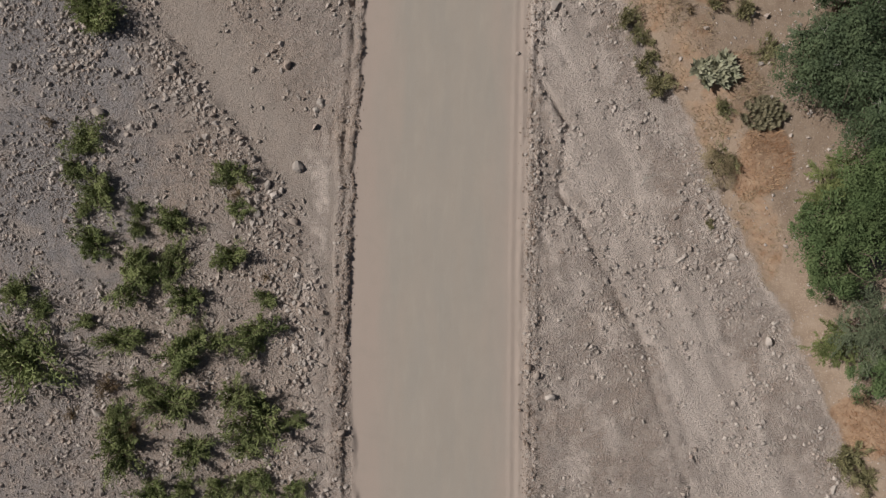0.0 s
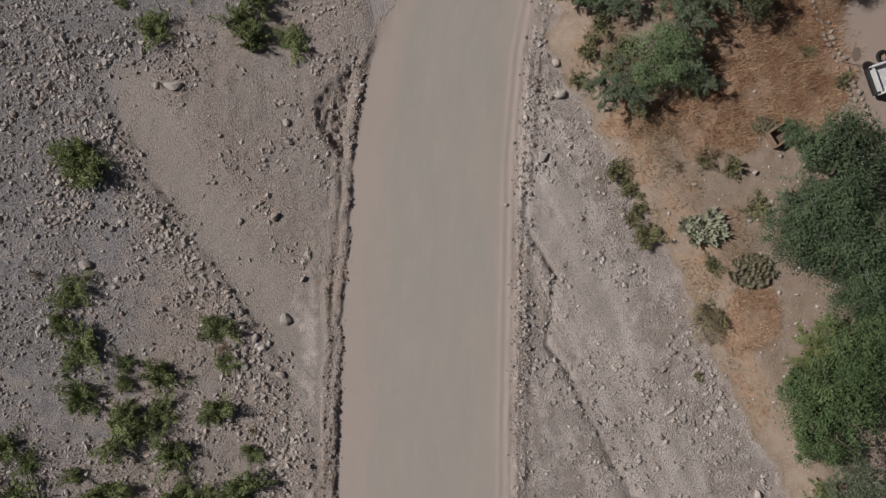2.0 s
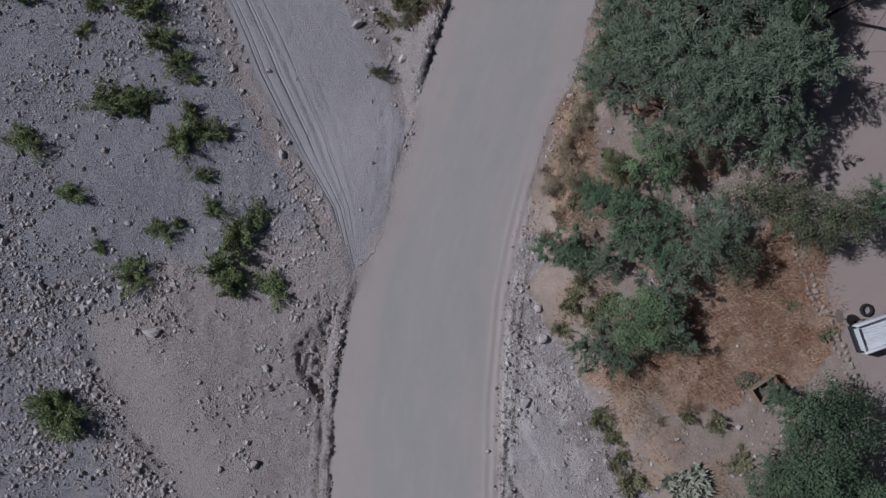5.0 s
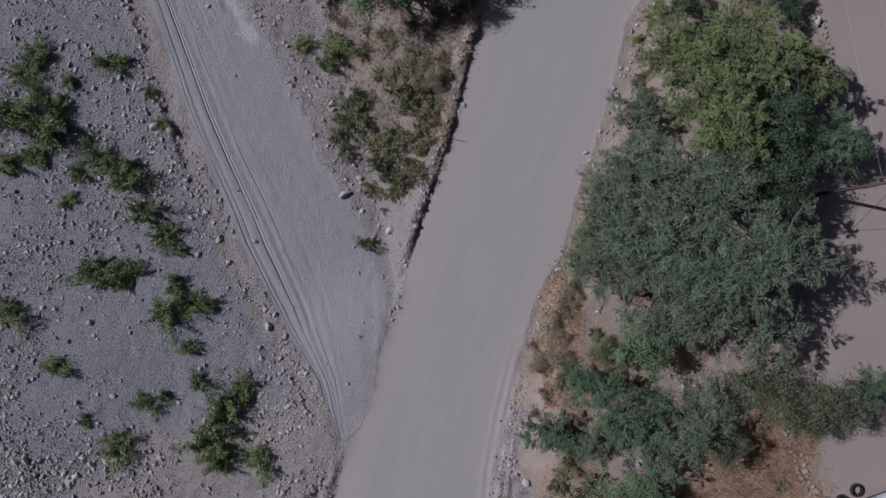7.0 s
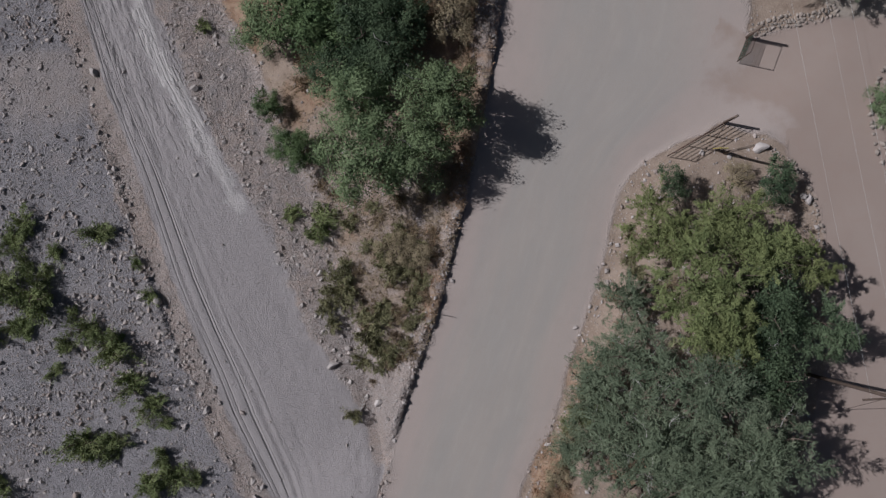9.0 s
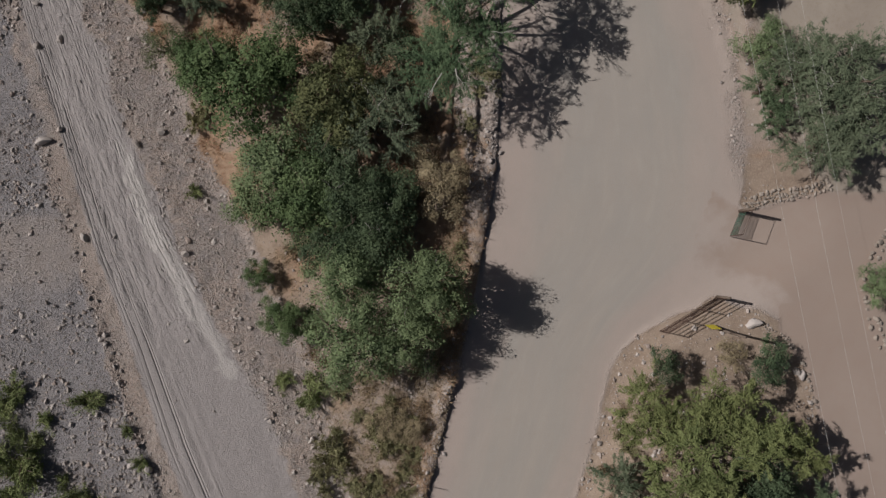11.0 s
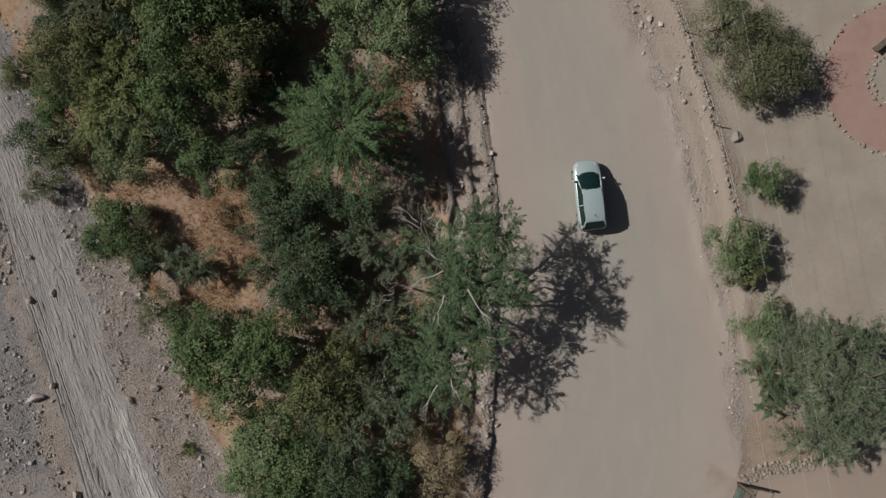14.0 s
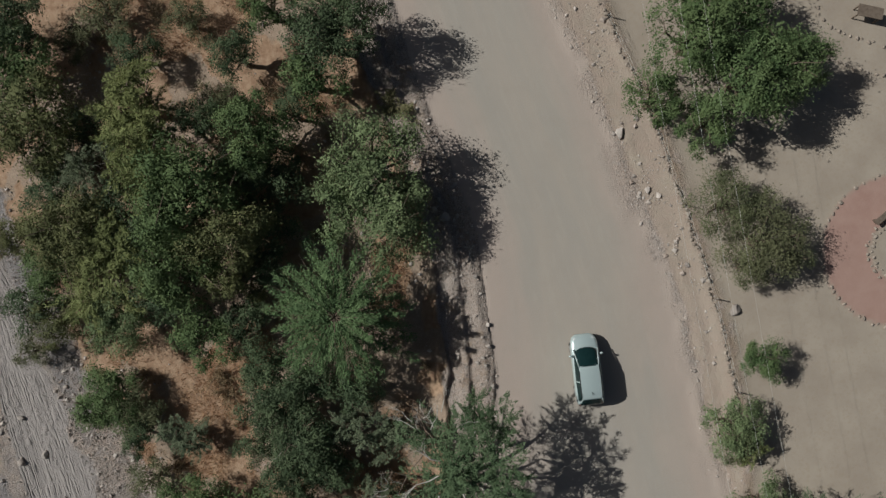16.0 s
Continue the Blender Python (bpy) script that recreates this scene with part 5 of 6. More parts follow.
for x, y, r, h in GREEN_TREES_A + GREEN_TREES_B:
    tree(x, y, r, h, "green")
for x, y, r, h in DARK_TREES_A + DARK_TREES_B + DARK_TREES_C:
    tree(x, y, r, h, "dark")
for x, y, r, h in YELLOW_TREES:
    tree(x, y, r, h, "yellow")
for x, y, r, h in GREY_TREES_A + GREY_TREES_B:
    tree(x, y, r, h, "grey")
for x, y, r, h in BRIGHT_TREES:
    tree(x, y, r, h, "bright")
for x, y, r, h in BROWN_TREES:
    tree(x, y, r, h, "brown")
for x, y, r, h in SAGE_TREES:
    tree(x, y, r, h, "sage")
for x, y, r, h in TAN_TREES:
    tree(x, y, r, h, "tan")
AGAVES = [(17.5, 12.2, 1.54, 0.9), (20.5, 9.5, 1.61, 0.9), (21.2, 18.7, 0.84, 0.7)]


def bare_topped_tree(x, y, boughs):
    """The half-bare tree that leans over the road: one trunk, spreading limbs, a loose crown in several masses, bleached twigs."""
    z = float(height(x, y))
    e = thing("tree", pose(x, y, z), "half-bare sage-green tree over the road, bleached boughs", "tree", "valley trees")
    rng = np.random.RandomState(71)
    segs = [((0, 0, -0.3), (0.1, 0.05, 1.2), 0.3, 0.24)]
    for bx, by, r, h in boughs:
        a, b = np.array([0.1, 0.05, 1.2]), np.array([bx - x, by - y, h * 0.72])
        for j in range(4):
            p, q = a + (b - a) * (j / 4), a + (b - a) * ((j + 1) / 4)
            p, q = p + (0, 0, 0.5 * math.sin(j * math.pi / 4)), q + (0, 0, 0.5 * math.sin((j + 1) * math.pi / 4))
            segs.append((p, q, 0.13 - 0.025 * j, 0.105 - 0.025 * j))
            for _ in range(3):
                segs.append((q, q + rng.randn(3) * (0.7, 0.7, 0.3) + (0.2, 0, 0.3), 0.035, 0.01))
    part("trunk", mesh_of("trunk", *tubes(segs, 6), BARK, smooth=True), e, "leaning brown trunk with long limbs")
    for k, (bx, by, r, h) in enumerate(boughs):
        if k in (0, 5):
            for j in range(9):
                part("bare_bough", (BARE + TWIGS)[(3 * k + 2 * j) % 10], e, "fan of bleached leafless twigs", pose(bx - x + 0.55 * (j % 3), by - y - 0.5 * (j % 2) - 0.4, h - 1.4 * r, 0, 0, (50 if k == 0 else 135) + 14 * j) @ Matrix.Diagonal((0.62 * r, 0.62 * r, 0.4 * r, 1)))
            continue
        part("crown", SPARSE[k % 3], e, place=pose(bx - x, by - y, h - 3.1 * r / 2.2, 0, 0, 71 * k) @ Matrix.Diagonal((r / 1.7, r / 1.7, r / 2.2, 1)))
        for j in range(4 if k == 1 else 2):
            part("bare_bough", BARE[(k + j) % 5], e, "bleached leafless bough", pose(bx - x, by - y, h - 3.6 * r / 2.0, 0, 0, 120 + 50 * j + 30 * k) @ Matrix.Diagonal((r / 1.7, r / 1.7, r / 1.9, 1)))


bare_topped_tree(5.0, 73.6, [(3.4, 78.2, 1.7, 6.4), (5.1, 75.7, 2.97, 7), (7.0, 78.0, 1.5, 6), (8.2, 74.5, 1.2, 6), (4.7, 70.3, 2.31, 5.6), (2.0, 74.8, 1.35, 5.6), (6.6, 71.9, 1.45, 5)])


def undergrowth():
    """Withered bushes between the trees, on the sandy ground."""
    rng = np.random.RandomState(8)
    made = 0
    while made < 46:
        y = rng.uniform(38, 104) if made < 34 else rng.uniform(6, 50)
        x = rng.uniform(float(bank_left(y)) + 1.0, float(road_left(y)) - 1.2) if made < 34 else rng.uniform(float(np.where(y < 26, terrace(y), road_right(y))) + 1.0, 24)
        if y < 42 and made < 34 and x < 0.5:
            continue
        shrub(round(x, 2), round(y, 2), rng.uniform(0.5, 1.2), rng.uniform(0.5, 1.1), "olive" if made % 3 == 0 else "dry")
        made += 1


def island_brush():
    """Dry brush and pale bushes on the tip of the bank between track and road."""
    rng = np.random.RandomState(28)
    for k in range(34):
        y = 41.5 + 14 * (k + rng.rand()) / 34
        x = float(road_left(y)) - 0.7 - rng.rand() * max(0.6, float(road_left(y)) - 1.6 - float(bank_left(y)))
        r = rng.uniform(0.45, 0.85)
        shrub(round(x, 2), round(y, 2), r, r * rng.uniform(0.6, 0.9), ("dry", "olive", "dry")[k % 3])


def verge_brush():
    """Brush that crowds the edges of the road."""
    rng = np.random.RandomState(18)
    for k in range(44):
        if k < 24:
            y = 27 + 24 * (k + rng.rand()) / 24
            x = float(road_right(y)) + rng.uniform(0.9, 2.4)
        else:
            y = 40 + 30 * (k - 24 + rng.rand()) / 20
            x = float(road_left(y)) - rng.uniform(1.2, 3.0)
        r = rng.uniform(0.45, 0.9)
        shrub(round(x, 2), round(y, 2), r, r * 0.8, ("dry", "olive", "dry", "olive", "dry")[rng.randint(5)])


undergrowth()
island_brush()
verge_brush()


def agave(x, y, r, h, seed, count=62, blade=0.2, material=None):
    """A clump of pale spiky rosettes."""
    rng = np.random.RandomState(seed)
    e = thing("agave", pose(x, y, float(ground_z(x, y))), "clump of pale green spiky agave rosettes on sand", "agave", "agave clumps")
    for k in range(count):
        a, d = rng.uniform(0, 2 * np.pi), r * 0.85 * np.sqrt(rng.rand())
        verts, faces = [], []
        for j in range(13):
            t, rise = 2.4 * j, rng.uniform(0.25, 1.1)
            long, wide = r * blade * rng.uniform(0.75, 1.25), 0.18 * r * blade
            out, side = np.array([np.cos(t) * np.cos(rise), np.sin(t) * np.cos(rise), np.sin(rise)]), np.array([-np.sin(t), np.cos(t), 0])
            b = len(verts)
            mid = out * long * 0.5 + (0, 0, 0.03)
            verts += [side * wide * 0.6, -side * wide * 0.6, mid - side * wide, mid + side * wide, mid - (0, 0, 0.05), out * long]
            faces += [(b, b + 3, b + 2), (b, b + 2, b + 1), (b + 3, b + 5, b + 2), (b, b + 4, b + 3), (b + 1, b + 2, b + 4), (b + 4, b + 5, b + 3), (b + 2, b + 5, b + 4)]
        v = np.array(verts)
        part("rosette", mesh_of("rosette", v, np.array(faces), material or AGAVE), e, place=pose(d * np.cos(a), 0.72 * d * np.sin(a), 0.08 + h * 0.35 * (1 - d / r)))


for k, (x, y, r, h) in enumerate(AGAVES):
    agave(x, y, r * 1.05, h, 60 + k, *((30, 0.36, PALE_AGAVE) if k == 0 else (70, 0.18)))


def fan_tree(x, y, r, h):
    """A tree whose long feathery boughs spread like a fan."""
    rng = np.random.RandomState(77)
    e = thing("tree", pose(x, y, float(height(x, y))), "spreading green tree with long drooping feathery boughs", "tree", "valley trees")
    m = 95
    f0 = np.arange(m) / m
    a = 2.399 * np.arange(m)
    start = np.stack([0.1 * np.cos(a), 0.1 * np.sin(a), h * (0.95 - 0.5 * f0)], -1)
    way = np.stack([np.cos(a), np.sin(a), 0.55 - 0.35 * f0], -1)
    long = r * (0.5 + 0.6 * f0) * rng.uniform(0.8, 1.15, m)
    v, f = plumes(rng, start, way, long, 260, 0.085, 0.3, 0.24, 0.2, 0.12)
    segs = [((0, 0, -0.2), (0.05, 0, h * 0.5), 0.2, 0.13), ((0.05, 0, h * 0.5), (0, 0, h * 0.95), 0.13, 0.05)]
    for p, w, g in zip(start, way / np.linalg.norm(way, axis=1)[:, None], long):
        mid, tip = p + w * g * 0.5 - (0, 0, 0.075 * g), p + w * g * 0.95 - (0, 0, 0.27 * g)
        segs += [(p, mid, 0.035, 0.02), (mid, tip, 0.02, 0.006)]
    part("trunk", mesh_of("trunk", *tubes(segs, 4), BARK, smooth=True), e, "brown trunk with long boughs")
    part("crown", mesh_of("crown", v, f, LEAF["fan"]), e)


fan_tree(-1.1, 83.4, 4.6, 5.6)


def dry_grass(spots, seed, material, label, dense=420):
    rng = np.random.RandomState(seed)
    x, y = [], []
    for cx, cy, rx, ry in spots:
        n = int(dense * rx * ry)
        a, d = rng.uniform(0, 2 * np.pi, n), np.sqrt(rng.rand(n)) * 1.15
        x.append(cx + rx * d * np.cos(a)), y.append(cy + ry * d * np.sin(a))
    x, y = np.concatenate(x), np.concatenate(y)
    keep = rng.rand(len(x)) < zones(x, y)["grass"] * np.clip(0.6 + 1.6 * rough(x, y, 1.6, 2), 0.1, 1)
    x, y = x[keep], y[keep]
    n = len(x)
    base = np.stack([x, y, ground_z(x, y) - 0.02], -1)
    a = rng.uniform(0, 2 * np.pi, n)
    lean = np.stack([np.cos(a), np.sin(a), np.zeros(n)], -1) * rng.uniform(0.08, 0.34, n)[:, None]
    side = np.stack([-np.sin(a), np.cos(a), np.zeros(n)], -1) * rng.uniform(0.01, 0.026, n)[:, None]
    tip = base + lean + np.stack([np.zeros(n), np.zeros(n), rng.uniform(0.1, 0.34, n)], -1)
    v = np.stack([base - side, base + side, tip], 1).reshape(-1, 3)
    tagged(new("dry_grass", mesh_of("dry_grass", v, np.arange(3 * n).reshape(-1, 3), material)), label, "grass", kind="stuff")


dry_grass(GRASS_RIGHT, 5, STRAW, "dry reddish straw on the sandy terrace", 600)
dry_grass(GRASS_PALE, 6, PALE_STRAW, "pale dry straw between the bushes of the bank", 1000)
dry_grass(GRASS_LEFT, 7, STRAW, "dry reddish straw between the trees", 900)

# ---- the car that drives along the road, as it stands beside the big tree ----
PAINT = Graph("silver_car_paint")
flake = PAINT.noise(PAINT.coords(), 220.0, 1)
# pale silver; its teal cast stands in for sky reflected in the bodywork
PAINT.done(PAINT.mix(PAINT.span(flake, 0.3, 0.7), (0.46, 0.545, 0.54), (0.53, 0.61, 0.605)), 0.35, metal=0.3)
PAINT.shader.inputs["Coat Weight"].default_value = 0.5
PAINT = PAINT.mat
GLASS = Graph("tinted_car_glass")
GLASS.done(GLASS.mix(GLASS.span(GLASS.noise(GLASS.coords(), 2.0), 0.3, 0.7), (0.006, 0.02, 0.02), (0.012, 0.03, 0.031)), 0.06)
GLASS.shader.inputs["Specular IOR Level"].default_value = 0.22
GLASS = GLASS.mat
RUBBER = plain("black_rubber", (0.018, 0.018, 0.018), (0.035, 0.034, 0.032), 30.0, 0.8)
TRIM = plain("dark_plastic_trim", (0.03, 0.03, 0.03), (0.05, 0.05, 0.05), 20.0, 0.6)
ALLOY = plain("alloy_rim", (0.45, 0.45, 0.46), (0.6, 0.6, 0.6), 20.0, 0.35, 0.8)
LAMP = plain("clear_lamp", (0.6, 0.62, 0.62), (0.75, 0.76, 0.76), 12.0, 0.15)
TAIL = plain("red_lamp", (0.35, 0.02, 0.02), (0.45, 0.03, 0.03), 12.0, 0.2)
WHITE = plain("dusty_white_paint", (0.62, 0.60, 0.57), (0.74, 0.72, 0.69), 3.0, 0.5)


def loft(sections, closed_ends=True):
    """Skin over rings of the same number of points."""
    bm = bmesh.new()
    rings = [[bm.verts.new(p) for p in ring] for ring in sections]
    n = len(rings[0])
    for a, b in zip(rings, rings[1:]):
        for i in range(n):
            j = (i + 1) % n
            bm.faces.new((a[i], a[j], b[j], b[i]))
    if closed_ends:
        bm.faces.new(rings[0][::-1]), bm.faces.new(rings[-1])
    bmesh.ops.recalc_face_normals(bm, faces=bm.faces[:])
    return bm


def half_ring(y, w, low, waist, top, crown, lip=0.93):
    """A closed section across the car, from the sill over the shoulder to the middle and back."""
    right = [(w * 0.86, low), (w * 0.97, low + 0.1), (w, (low + waist) / 2), (w * 0.985, waist - 0.08), (w * lip, waist), (w * 0.72, top - 0.015), (w * 0.36, top + crown * 0.7)]
    pts = [(x, y, z) for x, z in right] + [(0, y, top + crown)] + [(-x, y, z) for x, z in right[::-1]]
    return pts


def make_car(place):
    car = thing("car", place, "silver-white compact hatchback with tinted windows on the dirt road", "car")
    body = [
        half_ring(-2.10, 0.66, 0.42, 0.78, 0.80, 0.0), half_ring(-2.06, 0.78, 0.34, 0.90, 0.92, 0.0), half_ring(-1.92, 0.86, 0.28, 0.96, 0.98, 0.01), half_ring(-1.5, 0.895, 0.25, 0.97, 1.0, 0.01),
        half_ring(-0.6, 0.90, 0.25, 0.95, 0.99, 0.01), half_ring(0.4, 0.90, 0.25, 0.93, 0.97, 0.02), half_ring(1.1, 0.895, 0.25, 0.91, 0.96, 0.04), half_ring(1.45, 0.88, 0.26, 0.86, 0.91, 0.05),
        half_ring(1.75, 0.84, 0.28, 0.79, 0.84, 0.04), half_ring(1.95, 0.75, 0.32, 0.70, 0.75, 0.03), half_ring(2.07, 0.60, 0.38, 0.62, 0.65, 0.02), half_ring(2.12, 0.44, 0.42, 0.56, 0.58, 0.01),
    ]
    part("body", from_bm("body", loft(body), PAINT, True), car, "silver-white painted body")

    def plate(name, corners, material, parent, thick=0.012, label="", bend=0.0, cuts=8, bow=0.0):
        """A curved plate between four corners: front left, front right, rear right, rear left."""
        a, b, c, d = (Vector(p) for p in corners)
        n = (b - a).cross(d - a).normalized()
        if n.z < 0:
            n = -n
        bm = bmesh.new()
        grid = [[a.lerp(b, i / cuts).lerp(d.lerp(c, i / cuts), j / cuts) + n * bend * (1 - (2 * i / cuts - 1) ** 2) - Vector((0, bow * abs(2 * i / cuts - 1) ** 3 * (1 - j / cuts), 0)) for i in range(cuts + 1)] for j in range(cuts + 1)]
        top = [[bm.verts.new(p + n * thick / 2) for p in row] for row in grid]
        low = [[bm.verts.new(p - n * thick / 2) for p in row] for row in grid]
        for j in range(cuts):
            for i in range(cuts):
                bm.faces.new((top[j][i], top[j][i + 1], top[j + 1][i + 1], top[j + 1][i]))
                bm.faces.new((low[j][i], low[j + 1][i], low[j + 1][i + 1], low[j][i + 1]))
        for k in range(cuts):
            for p, q in (((0, k), (0, k + 1)), ((cuts, k + 1), (cuts, k)), ((k + 1, 0), (k, 0)), ((k, cuts), (k + 1, cuts))):
                bm.faces.new((top[p[0]][p[1]], low[p[0]][p[1]], low[q[0]][q[1]], top[q[0]][q[1]]))
        return part(name, from_bm(name, bm, material, True), parent, label)

    # cabin: roof on pillars, with glass all round
    roof = [[(x * w, y, z + c * (1 - x * x)) for x in (-1, -0.94, -0.6, -0.2, 0.2, 0.6, 0.94, 1)] + [(x * w * 0.97, y, z - 0.05) for x in (1, 0.4, -0.4, -1)] for y, w, z, c in ((-1.63, 0.59, 1.46, 0.02), (-1.54, 0.64, 1.49, 0.03), (-1.0, 0.665, 1.52, 0.04), (-0.3, 0.665, 1.52, 0.045), (0.2, 0.645, 1.49, 0.04), (0.36, 0.62, 1.455, 0.04))]
    part("roof", from_bm("roof", loft(roof), PAINT, True), car, "pale silver roof panel")
    plate("windshield", ((-0.72, 1.36, 0.985), (0.72, 1.36, 0.985), (0.6, 0.3, 1.46), (-0.6, 0.3, 1.46)), GLASS, car, label="dark green-tinted windshield", bend=0.06, bow=0.22)
    plate("rear_window", ((-0.59, -1.61, 1.45), (0.59, -1.61, 1.45), (0.7, -2.02, 0.99), (-0.7, -2.02, 0.99)), GLASS, car, label="dark rear window", bend=0.03)
    for s in (-1, 1):
        plate("side_window", ((s * 0.80, 1.0, 0.96), (s * 0.65, 0.24, 1.44), (s * 0.672, -0.55, 1.47), (s * 0.835, -0.55, 0.97)), GLASS, car, label="dark side window")
        plate("side_window", ((s * 0.835, -0.62, 0.97), (s * 0.672, -0.62, 1.47), (s * 0.64, -1.5, 1.44), (s * 0.80, -1.78, 0.98)), GLASS, car, label="dark side window")
        for a, b in (((0.78, 1.3, 0.95), (0.635, 0.32, 1.46)), ((0.845, -0.58, 0.96), (0.675, -0.58, 1.48)), ((0.76, -1.97, 0.97), (0.61, -1.59, 1.46))):
            bm = bmesh.new()
            rod(bm, (s * a[0], a[1], a[2]), (s * b[0], b[1], b[2]), 0.04, 0.035)
            part("pillar", from_bm("pillar", bm, PAINT, True), car)
        bm = bmesh.new()
        rod(bm, (s * 0.665, 0.1, 1.515), (s * 0.665, -1.45, 1.505), 0.03, sides=6)
        part("roof_rail", from_bm("roof_rail", bm, TRIM, True), car, "dark roof rail")
        bm = bmesh.new()
        bmesh.ops.create_uvsphere(bm, u_segments=10, v_segments=6, radius=1, matrix=Matrix.Translation((s * 1.0, 0.93, 1.0)) @ Matrix.Diagonal((0.12, 0.075, 0.08, 1)))
        rod(bm, (s * 0.86, 0.95, 0.95), (s * 0.96, 0.93, 0.98), 0.025)
        part("wing_mirror", from_bm("wing_mirror", bm, PAINT, True), car, "silver wing mirror")
        bm = bmesh.new()
        bmesh.ops.create_uvsphere(bm, u_segments=10, v_segments=6, radius=1, matrix=Matrix.Translation((s * 0.62, 1.83, 0.70)) @ Matrix.Rotation(s * -0.7, 4, "Z") @ Matrix.Diagonal((0.2, 0.08, 0.085, 1)))
        part("headlight", from_bm("headlight", bm, LAMP, True), car, "clear headlight")
        bm = bmesh.new()
        bmesh.ops.create_uvsphere(bm, u_segments=10, v_segments=6, radius=1, matrix=Matrix.Translation((s * 0.71, -2.0, 0.82)) @ Matrix.Diagonal((0.09, 0.08, 0.13, 1)))
        part("tail_light", from_bm("tail_light", bm, TAIL, True), car, "red tail light")
        for y in (0.55, -0.45):
            bm = bmesh.new()
            box(bm, (s * 0.905, y - 0.35, 0.80), (0.02, 0.16, 0.025))
            part("door_handle", from_bm("door_handle", bm, PAINT, bevel=0.005), car)
        for y in (1.32, -1.28):
            bm = bmesh.new()
            rod(bm, (s * 0.66, y, 0.31), (s * 0.87, y, 0.31), 0.31, sides=24)
            wheel = part("wheel", from_bm("wheel", bm, RUBBER, False, 0.02), car, "dusty black tyre")
            bm = bmesh.new()
            rod(bm, (s * 0.86, y, 0.31), (s * 0.89, y, 0.31), 0.2, 0.17, 16)
            part("rim", from_bm("rim", bm, ALLOY), wheel, "grey alloy rim")
    for y, w, z in ((2.03, 0.5, 0.45), (-2.07, 0.6, 0.5)):
        bm = bmesh.new()
        box(bm, (0, y, z), (2 * w, 0.16, 0.16))
        part("bumper", from_bm("bumper", bm, TRIM, True, 0.05), car, "dark plastic bumper")
    for s in (-0.2, 0.35):
        bm = bmesh.new()
        rod(bm, (s, 1.27, 1.035), (s - 0.42, 1.12, 1.10), 0.01, sides=5)
        part("wiper", from_bm("wiper", bm, TRIM), car)
    bm = bmesh.new()
    rod(bm, (0, -1.2, 1.55), (0, -1.35, 1.67), 0.025, 0.006, 6)
    part("antenna", from_bm("antenna", bm, TRIM), car, "short black roof antenna")
    return car


make_car(pose(13.35, 80.0, float(height(13.35, 80.0)) + 0.02, 1.6, 0, 6.5) @ Matrix.Diagonal((0.92, 1.0, 1.0, 1)))


# ---- a white pickup in the yard, seen from above over its ribbed bed ----
def make_pickup(place):
    truck = thing("pickup_truck", place, "parked dusty white pickup truck with an empty ribbed bed", "truck")
    bm = bmesh.new()
    box(bm, (2.35, 0, 0.62), (5.0, 1.72, 0.42))
    part("chassis", from_bm("chassis", bm, TRIM, bevel=0.04), truck, "dark underbody")
    bm = bmesh.new()
    box(bm, (1.05, 0, 0.85), (2.1, 1.62, 0.05))
    floor = part("bed_floor", from_bm("bed_floor", bm, WHITE), truck, "ribbed white bed floor")
    for k in range(11):
        bm = bmesh.new()
        box(bm, (1.05, -0.75 + 0.15 * k, 0.892), (2.06, 0.07, 0.03))
        part("rib", from_bm("rib", bm, WHITE), floor)
    for s in (-1, 1):
        bm = bmesh.new()
        box(bm, (1.05, s * 0.87, 1.0), (2.15, 0.14, 0.55))
        part("bed_side", from_bm("bed_side", bm, WHITE, True, 0.03), truck)
        for x in (0.75, 3.95):
            bm = bmesh.new()
            rod(bm, (x, s * 0.66, 0.36), (x, s * 0.90, 0.36), 0.36, sides=22)
            wheel = part("wheel", from_bm("wheel", bm, RUBBER, False, 0.02), truck, "black tyre")
            bm = bmesh.new()
            rod(bm, (x, s * 0.89, 0.36), (x, s * 0.92, 0.36), 0.2, 0.18, 14)
            part("rim", from_bm("rim", bm, ALLOY), wheel)
        bm = bmesh.new()
        box(bm, (-0.03, s * 0.78, 0.95), (0.06, 0.14, 0.3))
        part("tail_light", from_bm("tail_light", bm, TRIM, bevel=0.01), truck, "dark dusty tail light")
    bm = bmesh.new()
    box(bm, (0.0, 0, 0.9), (0.08, 1.5, 0.7))
    part("tailgate", from_bm("tailgate", bm, WHITE, bevel=0.015), truck)
    bm = bmesh.new()
    box(bm, (-0.1, 0, 0.5), (0.1, 1.6, 0.14))
    part("bumper", from_bm("bumper", bm, ALLOY, bevel=0.02), truck, "dusty grey rear bumper")
    cab = loft([[(2.2, y, 0.6 if k in (0, 3) else z) for k, (y, z) in enumerate(((-0.88, 0), (-0.88, 1.15), (0.88, 1.15), (0.88, 0)))], [(4.75, -0.86, 0.6), (4.75, -0.86, 1.05), (4.75, 0.86, 1.05), (4.75, 0.86, 0.6)]])
    part("cab", from_bm("cab", cab, WHITE, bevel=0.05), truck)
    bm = loft([[(2.25, -0.8, 1.12), (2.25, 0.8, 1.12), (3.75, 0.8, 1.12), (3.75, -0.8, 1.12)], [(2.42, -0.64, 1.7), (2.42, 0.64, 1.7), (3.2, 0.64, 1.7), (3.2, -0.64, 1.7)]])
    part("cab_window", from_bm("cab_window", bm, GLASS, bevel=0.03), truck, "dark cab windows")
    bm = bmesh.new()
    box(bm, (2.8, 0, 1.72), (0.86, 1.34, 0.06))
    part("cab_roof", from_bm("cab_roof", bm, WHITE, True, 0.025), truck)


